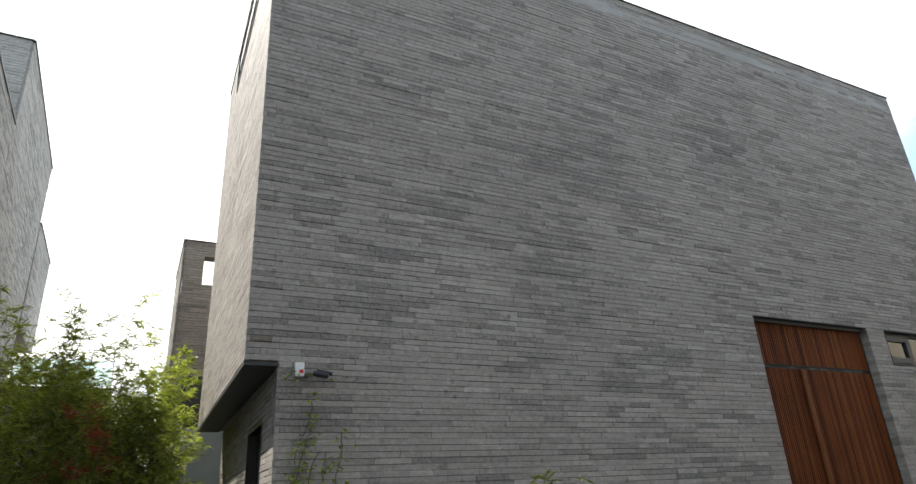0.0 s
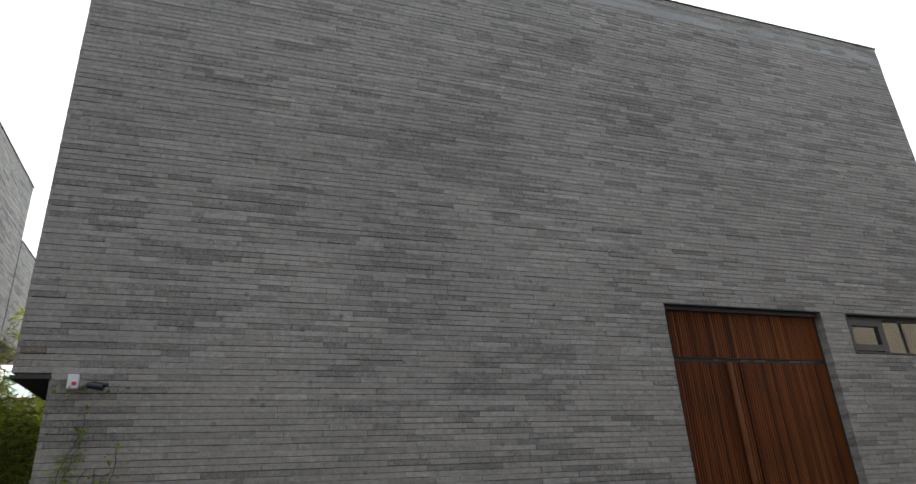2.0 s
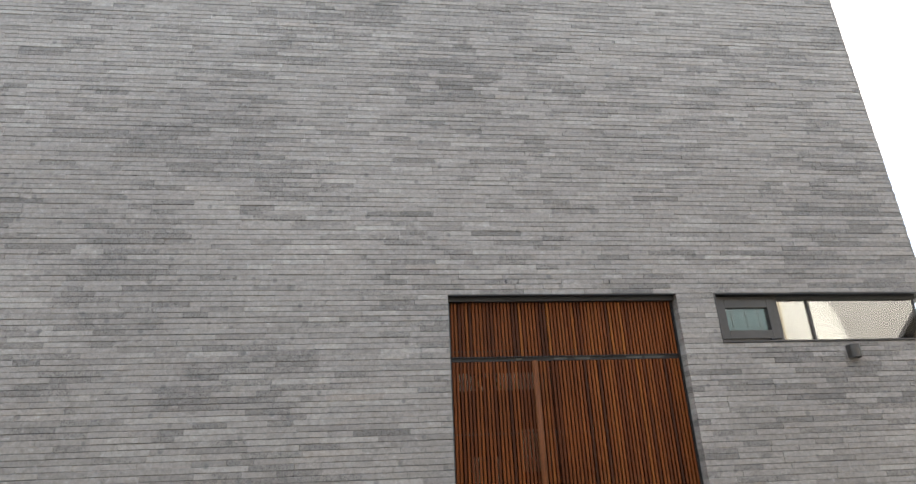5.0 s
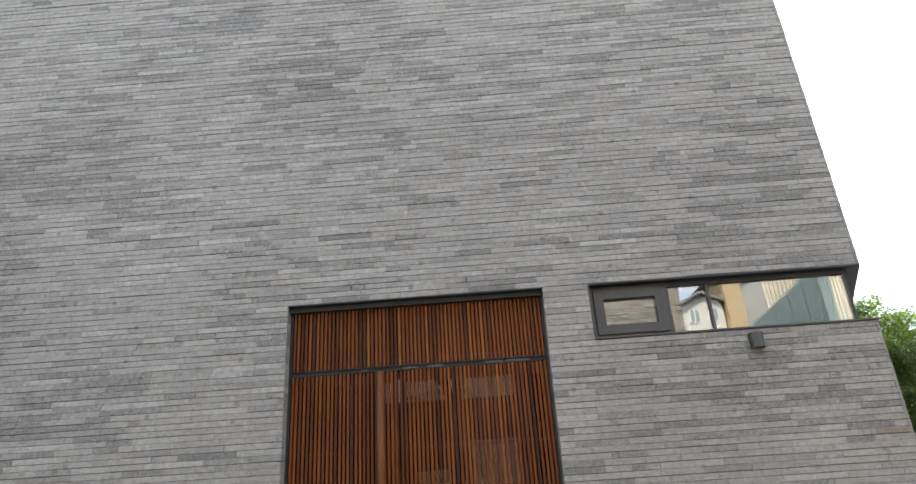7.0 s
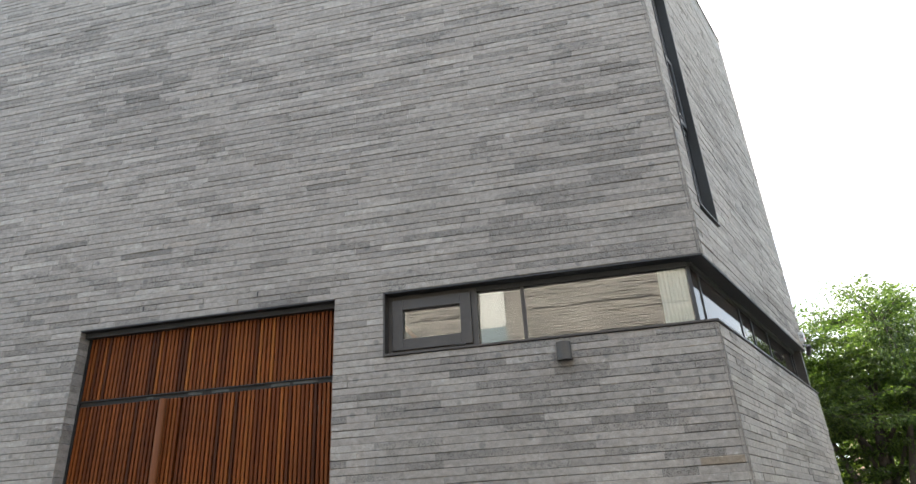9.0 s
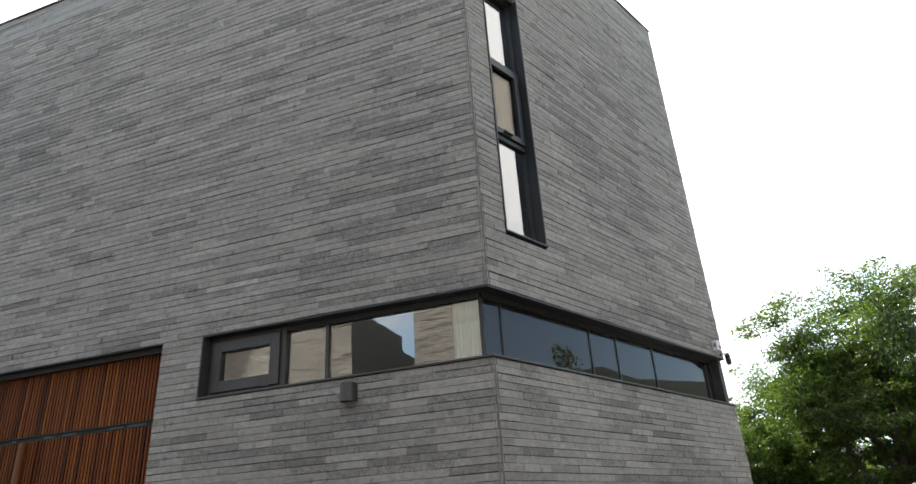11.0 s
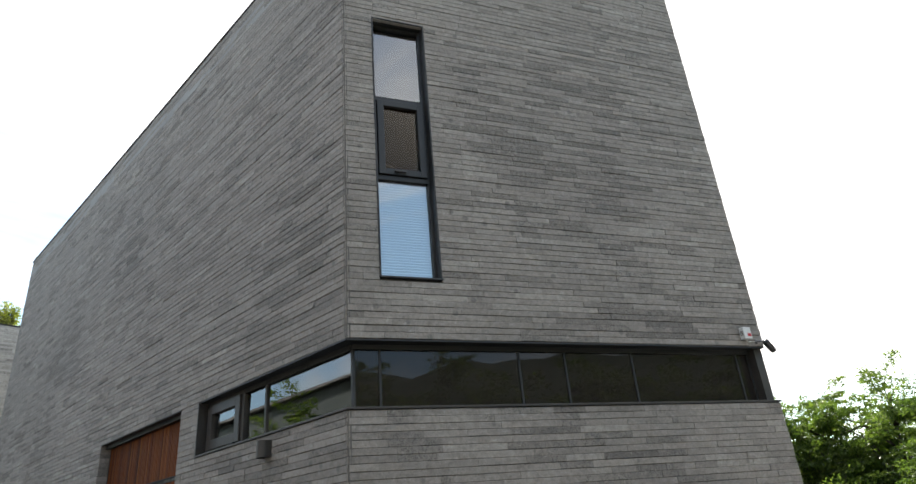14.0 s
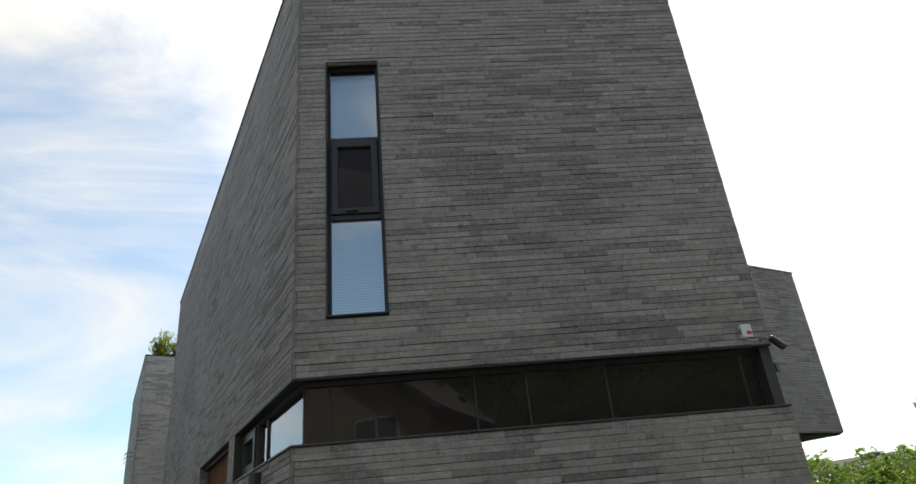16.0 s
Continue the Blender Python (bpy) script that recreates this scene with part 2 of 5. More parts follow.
def glass(name, tint, mirror=0.0, rough=0.0, gain=1.5, film=None, wavy=0.0):
    """A pane: a clear sheet under the mirror image that Fresnel gives."""
    m = bpy.data.materials.new(name)
    m.use_nodes = True
    t = m.node_tree
    t.nodes.clear()
    out = t.nodes.new("ShaderNodeOutputMaterial")
    tr = t.nodes.new("ShaderNodeBsdfTransparent")
    tr.inputs["Color"].default_value = (*tint, 1)
    gl = t.nodes.new("ShaderNodeBsdfGlossy")
    gl.inputs["Roughness"].default_value = rough
    fr = t.nodes.new("ShaderNodeFresnel")
    fr.inputs["IOR"].default_value = 1.55
    if wavy:
        geo = t.nodes.new("ShaderNodeNewGeometry")
        wv = t.nodes.new("ShaderNodeTexNoise")
        wv.inputs["Scale"].default_value, wv.inputs["Detail"].default_value = 3.2, 1.0
        t.links.new(geo.outputs["Position"], wv.inputs["Vector"])
        wb = t.nodes.new("ShaderNodeBump")
        wb.inputs["Strength"].default_value, wb.inputs["Distance"].default_value = 1.0, wavy
        t.links.new(wv.outputs["Fac"], wb.inputs["Height"])
        t.links.new(wb.outputs["Normal"], gl.inputs["Normal"])
    mx = t.nodes.new("ShaderNodeMixShader")
    f = mathn(t, "ADD", mathn(t, "MULTIPLY", fr.outputs["Fac"], gain), mirror, clamp=True)
    body = tr.outputs[0]
    if film:
        df = t.nodes.new("ShaderNodeBsdfDiffuse")
        df.inputs["Color"].default_value = (*film, 1)
        fm = t.nodes.new("ShaderNodeMixShader")
        fm.inputs["Fac"].default_value = 0.5
        t.links.new(tr.outputs[0], fm.inputs[1])
        t.links.new(df.outputs[0], fm.inputs[2])
        body = fm.outputs[0]
    t.links.new(f, mx.inputs["Fac"])
    t.links.new(body, mx.inputs[1])
    t.links.new(gl.outputs[0], mx.inputs[2])
    t.links.new(mx.outputs[0], out.inputs["Surface"])
    return m


M_GLASS = glass("window_glass", (0.90, 0.92, 0.90), 0.13, 0.0, 1.3, None, 0.0003)
M_GLASS_DARK = glass("tinted_glass", (0.20, 0.175, 0.155), 0.0, 0.0, 0.75, (0.048, 0.039, 0.034), 0.0004)
M_GLASS_CASEMENT = glass("casement_glass", (0.62, 0.58, 0.52), 0.0, 0.0, 0.45)
M_GLASS_SLIT = glass("slit_glass", (0.88, 0.93, 0.93), 0.24)
M_FROST = mottled("frosted_pane", (0.16, 0.20, 0.21), (0.24, 0.28, 0.29), 1.5, 0.3)
M_BLIND = mottled("blind_fabric", (0.74, 0.85, 0.88), (0.80, 0.89, 0.91), 2.0, 0.8)


# ---- helpers of this scene ----
def empty(name):
    return new(name)


def mesh_from(name, bm, mat, smooth=False):
    me = bpy.data.meshes.new(name)
    bm.to_mesh(me)
    bm.free()
    me.materials.append(mat)
    if smooth:
        for p in me.polygons:
            p.use_smooth = True
    return me


def part(name, bm, mat, parent=None, label="", smooth=False):
    ob = new(name, mesh_from(name, bm, mat, smooth))
    ob.parent = parent
    if label:
        ob["label"] = label
    return ob


def box(bm, lo, hi, m=None, bevel=0.0):
    """A box from corner to corner, laid by the pose m."""
    lo, hi = Vector(lo), Vector(hi)
    size, mid = hi - lo, (lo + hi) / 2
    r = bmesh.ops.create_cube(bm, size=1.0, matrix=(m or Matrix()) @ Matrix.Translation(mid) @ Matrix.Diagonal((*size, 1)))
    if bevel:
        es = list({e for v in r["verts"] for e in v.link_edges})
        bmesh.ops.bevel(bm, geom=es, offset=bevel, segments=2, profile=0.5, affect="EDGES")
    return bm


def boxes(*items, m=None, bevel=0.0):
    bm = bmesh.new()
    for lo, hi in items:
        box(bm, lo, hi, m, bevel)
    return bm


def tube(bm, points, radii, sides=8):
    """A tapering round bar along points."""
    rings = []
    pts = [Vector(p) for p in points]
    for i, p in enumerate(pts):
        d = (pts[min(i + 1, len(pts) - 1)] - pts[max(i - 1, 0)]).normalized()
        a = d.orthogonal().normalized() if i == 0 else (a - d * a.dot(d)).normalized()
        b = d.cross(a)
        rings.append([bm.verts.new(p + radii[i] * (math.cos(k * 2 * math.pi / sides) * a + math.sin(k * 2 * math.pi / sides) * b)) for k in range(sides)])
    for r0, r1 in zip(rings, rings[1:]):
        for k in range(sides):
            bm.faces.new((r0[k], r0[(k + 1) % sides], r1[(k + 1) % sides], r1[k]))
    bm.faces.new(list(reversed(rings[0])))
    bm.faces.new(rings[-1])
    return bm


class Face:
    """An upright wall plane: s metres along it, n out of it, z up."""

    def __init__(self, p0, p1):
        self.p0, self.p1 = Vector((*p0, 0)), Vector((*p1, 0))
        self.length = (self.p1 - self.p0).length
        self.d = (self.p1 - self.p0).normalized()
        self.n = Vector((self.d.y, -self.d.x, 0))
        # local axes: x along, y inwards, z up
        self.m = Matrix.Translation(self.p0) @ Matrix((self.d, -self.n, (0, 0, 1))).transposed().to_4x4()


def wall_slab(name, face, z0, z1, holes, mat, thick=0.30, s0=0.0, s1=None, label=""):
    """A slab behind the bricks with its openings cut through."""
    s0 = s0 + 0.045
    s1 = (face.length if s1 is None else s1) - 0.045
    holes = [(h[0] - 0.02, h[1] + 0.02, h[2], h[3]) for h in holes]
    ss = sorted({s0, s1, *[h[0] for h in holes], *[h[1] for h in holes]})
    zs = sorted({z0, z1, *[h[2] for h in holes], *[h[3] for h in holes]})
    ss = sorted({min(max(v, s0), s1) for v in ss})
    zs = sorted({min(max(v, z0), z1) for v in zs})
    bm = bmesh.new()

    def solid(i, j):
        if not (0 <= i < len(ss) - 1 and 0 <= j < len(zs) - 1):
            return False
        cs, cz = (ss[i] + ss[i + 1]) / 2, (zs[j] + zs[j + 1]) / 2
        return not any(h[0] < cs < h[1] and h[2] < cz < h[3] for h in holes)

    def quad(*co):
        bm.faces.new([bm.verts.new(face.m @ Vector(c)) for c in co])
    f, k = 0.03, thick
    for i in range(len(ss) - 1):
        for j in range(len(zs) - 1):
            if not solid(i, j):
                continue
            a, b, c, d = ss[i], ss[i + 1], zs[j], zs[j + 1]
            quad((a, f, c), (b, f, c), (b, f, d), (a, f, d))
            quad((b, k, c), (a, k, c), (a, k, d), (b, k, d))
            if not solid(i - 1, j):
                quad((a, k, c), (a, f, c), (a, f, d), (a, k, d))
            if not solid(i + 1, j):
                quad((b, f, c), (b, k, c), (b, k, d), (b, f, d))
            if not solid(i, j - 1):
                quad((a, k, c), (b, k, c), (b, f, c), (a, f, c))
            if not solid(i, j + 1):
                quad((a, f, d), (b, f, d), (b, k, d), (a, k, d))
    bmesh.ops.remove_doubles(bm, verts=bm.verts, dist=1e-5)
    ob = part(name, bm, mat, None, label)
    ob["kind"] = "structure"
    return ob


BRICK_MESHES = {}
BV = 0.0025


def brick_verts(x0, x1, z0, z1, front, back):
    b, e = BV, 0.0005
    return [(x0, back, z0), (x1, back, z0), (x1, back, z1), (x0, back, z1),
            (x0, front + b, z0), (x1, front + b, z0), (x1, front + b, z1), (x0, front + b, z1),
            (x0 + e, front, z0 + b), (x1 - e, front, z0 + b), (x1 - e, front, z1 - b), (x0 + e, front, z1 - b)]


BRICK_FACES = [(0, 1, 5, 4), (1, 2, 6, 5), (2, 3, 7, 6), (3, 0, 4, 7), (4, 5, 9, 8), (5, 6, 10, 9), (6, 7, 11, 10), (7, 4, 8, 11), (8, 9, 10, 11)]


def brick_mesh(length, height, mat):
    key = (length, height, mat.name)
    if key not in BRICK_MESHES:
        me = bpy.data.meshes.new("brick")
        me.from_pydata(brick_verts(-length / 2, length / 2, -height / 2, height / 2, 0.0, 0.032), [], BRICK_FACES)
        me.materials.append(mat)
        BRICK_MESHES[key] = me
    return BRICK_MESHES[key]


COURSE, JOINT, Z_REF = 0.0512, 0.0036, 3.588


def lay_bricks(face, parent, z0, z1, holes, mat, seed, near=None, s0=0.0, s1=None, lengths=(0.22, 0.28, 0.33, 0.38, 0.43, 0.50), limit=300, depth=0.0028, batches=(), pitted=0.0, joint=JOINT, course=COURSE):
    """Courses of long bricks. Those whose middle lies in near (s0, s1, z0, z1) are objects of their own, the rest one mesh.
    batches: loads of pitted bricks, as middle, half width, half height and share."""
    rnd, pick = random.Random(seed), random.Random(seed + 500)
    s1 = face.length if s1 is None else s1
    verts, faces, kinds, singles = [], [], [], 0
    k0 = math.floor((z0 - Z_REF) / course)
    k1 = math.ceil((z1 - Z_REF) / course)
    for k in range(k0, k1):
        a, b = Z_REF + k * course, Z_REF + (k + 1) * course
        a, b = max(a, z0), min(b, z1)
        if b - a < 0.014:
            continue
        spans = [(s0, s1)]
        for h in holes:
            ha, hb = h[2], h[3]
            if ha < (a + b) / 2 < hb:
                spans = [q for p in spans for q in ((p[0], min(p[1], h[0])), (max(p[0], h[1]), p[1])) if q[1] - q[0] > 0.01]
        lift = rnd.uniform(-0.0009, 0.0009)
        gape = joint * (pick.choice((0.8, 1.0, 2.4)) if joint > 0.01 else 1.0)
        course_out = rnd.uniform(-depth * 0.5, depth * 0.5)
        for p, q in spans:
            s = p
            first = True
            while s < q - 0.005:
                ln = rnd.choice(lengths)
                if first:
                    ln = rnd.choice((0.12, 0.2, 0.27, 0.33))
                    first = False
                if q - s - ln < 0.09:
                    ln = q - s
                if ln > 0.6:
                    ln = ln / 2
                ln = min(ln, q - s)
                gap = rnd.choice((0.0005, 0.0008, 0.0008, 0.0022))
                x0, x1 = s + gap / 2, s + ln - gap / 2
                zz0 = a + gape * rnd.uniform(0.15, 1.25) + lift
                zz1 = b + lift - 0.0004
                out = -(course_out + rnd.uniform(-depth, depth))
                c, h = (x0 + x1) / 2, (zz0 + zz1) / 2
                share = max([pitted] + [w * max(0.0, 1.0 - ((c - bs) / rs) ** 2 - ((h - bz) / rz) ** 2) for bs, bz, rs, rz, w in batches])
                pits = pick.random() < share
                edge = any(abs(x0 - h2[1]) < 0.01 or abs(x1 - h2[0]) < 0.01 for h2 in holes)
                if near and not edge and singles < limit and near[0] < c < near[1] and near[2] < h < near[3]:
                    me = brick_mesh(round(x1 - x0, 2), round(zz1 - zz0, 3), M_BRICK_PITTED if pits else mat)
                    ob = new("brick", me)
                    ob.parent = parent
                    ob.matrix_basis = face.m @ Matrix.Translation((c, out, h))
                    singles += 1
                else:
                    n = len(verts)
                    verts += [tuple(face.m @ Vector(v)) for v in brick_verts(x0, x1, zz0, zz1, out, 0.125 if edge else 0.032)]
                    faces += [tuple(i + n for i in f) for f in BRICK_FACES]
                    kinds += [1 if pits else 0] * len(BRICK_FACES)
                s += ln
    me = bpy.data.meshes.new("brickwork")
    me.from_pydata(verts, [], faces)
    me.materials.append(mat)
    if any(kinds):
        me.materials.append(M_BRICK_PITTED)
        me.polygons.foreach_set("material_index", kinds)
    ob = new("brickwork", me)
    ob.parent = parent
    ob["kind"] = "stuff"
    return ob


# ---- ground ----
def ground_z(x, y=0.0):
    return 0.043 * (max(-12.0, min(30.0, x)) - 0.45)


M_ASPHALT = mottled("asphalt", (0.040, 0.040, 0.041), (0.075, 0.074, 0.072), 1.2, 0.9, 0.3, 0.0, 140.0)
M_GRASS = mottled("grass", (0.035, 0.055, 0.018), (0.075, 0.10, 0.03), 2.0, 0.95, 0.5)
bm = bmesh.new()
xs = [-2500, -400, -80, -12, 0, 10, 20, 30, 80, 400, 2500]
ys = [-2500, -400, -80, -20, -6, 5, 20, 80, 400, 2500]
grid = [[bm.verts.new((x, y, ground_z(x))) for x in xs] for y in ys]
for j in range(len(ys) - 1):
    for i in range(len(xs) - 1):
        bm.faces.new((grid[j][i], grid[j][i + 1], grid[j + 1][i + 1], grid[j + 1][i]))
tagged(part("ground", bm, M_ASPHALT), "grey asphalt ground rising gently along the street", "ground", kind="structure")

# ---- the grey house ----
ROOF = 8.195
C_FL, C_FR, C_RB, C_LB = (1.245, 5.89), (12.43, 5.89), (14.02, 9.42), (1.37, 10.31)
C_BACK = (9.0, 14.5)
BASE = -0.6
front = Face(C_FL, C_FR)
right = Face(C_FR, C_RB)
left = Face(C_LB, C_FL)
back1 = Face(C_RB, C_BACK)
back2 = Face(C_BACK, C_LB)
lower_left = Face((1.70, 10.31), (1.51, 5.89))
fs = lambda x: x - C_FL[0]
DOOR = (fs(7.345), fs(9.635), BASE, 3.587)
BAND_F = (fs(10.035), front.length + 1, 3.084, 3.588)
BAND_R = (-1, right.length + 1, 3.084, 3.588)
SLIT = (0.260, 0.763, 4.068, 6.680)
NOTCH = (-1, fs(1.51), BASE - 1, 2.706)

wf = wall_slab("wall_front", front, BASE, ROOF, [DOOR, BAND_F, NOTCH], M_MORTAR)
tagged(wf, "front wall of long grey basalt bricks in thin courses", "wall")
wr = wall_slab("wall_right", right, BASE, ROOF, [BAND_R, SLIT], M_MORTAR)
tagged(wr, "side wall of long grey basalt bricks with a slit window", "wall")
SLOT = (left.length - 3.25, left.length - 0.9, 7.45, 8.13)
wl = wall_slab("wall_left", left, 2.706, ROOF, [SLOT], M_MORTAR)
tagged(wl, "overhanging upper wall of grey basalt bricks", "wall")
DOOR_L = (lower_left.length - 1.6, lower_left.length - 0.65, BASE, 2.35)
wll = wall_slab("wall_left_lower", lower_left, BASE, 2.700, [DOOR_L], M_MORTAR)
tagged(wll, "set-back lower wall of grey basalt bricks", "wall")
for nm, f in (("wall_back", back1), ("wall_rear", back2)):
    w = wall_slab(nm, f, BASE, ROOF, [(-1, 0.55, 3.084, 3.588)] if nm == "wall_back" else [(f.length - 0.45, f.length + 1, BASE - 1, 2.706)], M_BRICK)
    tagged(w, "rear wall of the grey brick house", "wall")

# roof slab, coping, soffit of the overhang, room behind the windows
bm = bmesh.new()
pts = [C_FL, C_FR, C_RB, (9.95, 9.85), (1.37, 9.85)]
vs = [bm.verts.new((x, y, z)) for z in (ROOF - 0.35, ROOF - 0.15) for x, y in pts]
bm.faces.new(list(reversed(vs[:5])))
bm.faces.new(vs[5:])
for i in range(5):
    bm.faces.new((vs[i], vs[(i + 1) % 5], vs[5 + (i + 1) % 5], vs[5 + i]))
tagged(part("roof", bm, M_CONCRETE), "flat concrete roof behind the parapet", "roof", kind="structure")
bm = bmesh.new()
for f in (front, right, left, back1, back2):
    box(bm, (-0.012, -0.014, ROOF + 0.001), (f.length + 0.012, 0.30, ROOF + 0.018), f.m)
tagged(part("trim", bm, M_STEEL), "thin dark metal coping along the parapet", "coping", kind="structure")
bm = bmesh.new()
box(bm, (0.0, -0.004, 2.676), (left.length + 0.004, 0.275, 2.703), left.m)
tagged(part("soffit", bm, M_FRAME_DARK), "dark grey metal soffit under the overhang", "soffit", kind="structure")

# floors and inner walls in the dark colour that stands for indoor shade
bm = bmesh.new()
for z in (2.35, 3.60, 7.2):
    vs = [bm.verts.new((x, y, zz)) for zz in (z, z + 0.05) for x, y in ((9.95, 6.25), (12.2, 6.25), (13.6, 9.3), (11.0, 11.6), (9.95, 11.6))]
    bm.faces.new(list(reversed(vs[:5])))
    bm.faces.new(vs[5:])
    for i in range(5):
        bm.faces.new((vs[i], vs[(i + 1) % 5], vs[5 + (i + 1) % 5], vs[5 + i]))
tagged(part("floor", bm, M_ROOM_DIM), "floors inside the house, coloured dark as in unlit rooms", "floor", kind="structure")
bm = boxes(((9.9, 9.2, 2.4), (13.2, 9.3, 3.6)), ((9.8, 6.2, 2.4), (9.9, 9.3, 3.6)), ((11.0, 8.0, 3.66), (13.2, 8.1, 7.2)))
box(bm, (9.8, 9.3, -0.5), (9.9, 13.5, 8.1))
tagged(part("wall_inner", bm, M_ROOM_DIM), "plain inner wall, coloured dark as in an unlit room", "wall", kind="structure")


# timber-lined hall behind the slatted door, with openings to the courtyard
M_LINING = slat_wood("hall_lining", [(0.0, (0.22, 0.095, 0.036)), (1.0, (0.28, 0.12, 0.046))])
hall = Face((7.1, 9.72), (9.8, 9.72))
HALL_HOLES = [(0.45, 2.33, 3.30, 3.66), (1.72, 2.33, 2.12, 2.72), (0.95, 1.35, 1.95, 2.35)]
hw = wall_slab("wall_hall", hall, -0.5, 4.0, HALL_HOLES, M_LINING, 0.15)
tagged(hw, "timber-lined hall wall with openings to the courtyard", "wall")
bm = boxes(((7.0, 6.22, -0.5), (7.08, 9.85, 4.0)), ((9.72, 6.22, -0.5), (9.79, 9.7, 4.0)))
tagged(part("wall_hall_side", bm, M_LINING), "timber-lined side walls of the entrance hall", "wall", kind="structure")
tagged(part("wall_courtyard", boxes(((6.4, 12.4, -0.5), (9.78, 12.5, 6.0))), M_ROOM_WHITE), "white plastered courtyard wall", "wall", kind="structure")
tagged(part("ceiling", boxes(((7.0, 6.2, 4.0), (9.79, 9.87, 4.06))), M_LINING), "timber ceiling of the entrance hall", "ceiling", kind="structure")

# ---- openings of the grey house ----
def pane(name, face, s0, s1, z0, z1, depth, mat, parent):
    ob = part(name, boxes(((s0, depth - 0.004, z0), (s1, depth + 0.004, z1)), m=face.m), mat, parent)
    ob.visible_shadow = False
    return ob


def frame_bars(face, s0, s1, z0, z1, w, y0, y1, bevel=0.003):
    return boxes(((s0, y0, z0), (s0 + w, y1, z1)), ((s1 - w, y0, z0), (s1, y1, z1)),
                 ((s0 + w, y0, z0), (s1 - w, y1, z0 + w)), ((s0 + w, y0, z1 - w), (s1 - w, y1, z1)), m=face.m, bevel=bevel)


# ribbon window, front side
GD = 0.125
window_1 = tagged(empty("window_1"), "bronze-framed ribbon window turning the corner of the house", "window", kind="structure")
sA, sB, sC = BAND_F[0], fs(10.755), fs(11.107)
zA, zB = BAND_F[2], BAND_F[3]
sG = fs(12.327)
part("window_head", boxes(((sA, 0.0, zB - 0.012), (front.length - 0.005, 0.26, zB - 0.002)), ((sA, GD - 0.03, zB - 0.05), (sG, GD + 0.03, zB - 0.012)), m=front.m), M_FRAME_DARK, window_1)
part("window_sill", boxes(((sA, -0.012, zA - 0.004), (front.length + 0.004, 0.22, zA + 0.012)), m=front.m, bevel=0.002), M_FRAME, window_1)
part("window_jamb", boxes(((sA, -0.006, zA), (sA + 0.012, 0.2, zB)), m=front.m), M_FRAME, window_1)
part("window_frame", frame_bars(front, sA + 0.012, sB, zA + 0.012, zB - 0.012, 0.045, GD - 0.035, GD + 0.035), M_FRAME, window_1)
sash = part("casement", frame_bars(front, sA + 0.05, sB - 0.045, zA + 0.05, zB - 0.05, 0.085, GD - 0.055, GD + 0.01), M_FRAME, window_1)
pane("pane", front, sA + 0.13, sB - 0.125, zA + 0.13, zB - 0.13, GD - 0.02, M_GLASS, sash)
part("latch", boxes(((sB - 0.17, GD - 0.075, zA + 0.035), (sB - 0.10, GD - 0.05, zA + 0.05)), m=front.m, bevel=0.003), M_STEEL, sash)
pane("pane", front, sB, sC - 0.012, zA + 0.012, zB - 0.03, GD, M_GLASS, window_1)
pane("pane", front, sC + 0.012, sG, zA + 0.012, zB - 0.03, GD, M_GLASS, window_1)
part("mullion", boxes(((sC - 0.014, GD - 0.02, zA), (sC + 0.014, GD + 0.03, zB - 0.012)), m=front.m, bevel=0.002), M_FRAME, window_1)
part("corner_post", boxes(((sG - 0.012, GD - 0.01, zA), (sG + 0.014, GD + 0.03, zB - 0.012)), m=front.m, bevel=0.002), M_FRAME_DARK, window_1)

# ribbon window, side
window_2 = tagged(empty("window_2"), "dark tinted ribbon window along the side wall", "window", kind="structure")
RD, rEnd = 0.14, 3.765
cuts = [0.075, 0.27, 1.41, 1.83, 2.485, 3.63, rEnd]
for a, b in zip(cuts, cuts[1:]):
    pane("pane", right, a + 0.006, b - 0.006, zA + 0.012, zB - 0.04, RD, M_GLASS_DARK, window_2)
for a in cuts[1:]:
    part("mullion", boxes(((a - 0.009, RD - 0.012, zA), (a + 0.009, RD + 0.03, zB - 0.012)), m=right.m, bevel=0.002), M_FRAME_DARK, window_2)
part("window_head", boxes(((0.005, 0.002, zB - 0.015), (right.length - 0.005, 0.30, zB - 0.004)), ((0.06, RD - 0.03, zB - 0.05), (rEnd, RD + 0.03, zB - 0.012)), m=right.m), M_FRAME_DARK, window_2)
part("window_sill", boxes(((-0.004, -0.012, zA - 0.004), (right.length + 0.012, 0.25, zA + 0.012)), m=right.m, bevel=0.002), M_FRAME, window_2)
part("end_plate", boxes(((rEnd + 0.012, 0.045, zA + 0.012), (right.length - 0.008, 0.075, zB - 0.016)), ((rEnd + 0.010, 0.070, zA + 0.012), (rEnd + 0.018, 0.20, zB - 0.016)), m=right.m), M_FRAME, window_2, "bronze plate closing the end of the ribbon")
pane("pane", back1, 0.14, 0.55, zA + 0.012, zB - 0.04, 0.10, M_GLASS_DARK, window_2)
M_CURTAIN = mottled("pale_curtain", (0.84, 0.87, 0.80), (0.90, 0.92, 0.86), 3.0, 0.85)
bm = bmesh.new()
rows = [[bm.verts.new((12.11 + 0.20 * k / 40, 6.028 + 0.004 * math.sin(k * 1.15) + 0.002 * math.sin(k * 2.9), z)) for k in range(41)] for z in (2.42, 3.0, 3.56)]
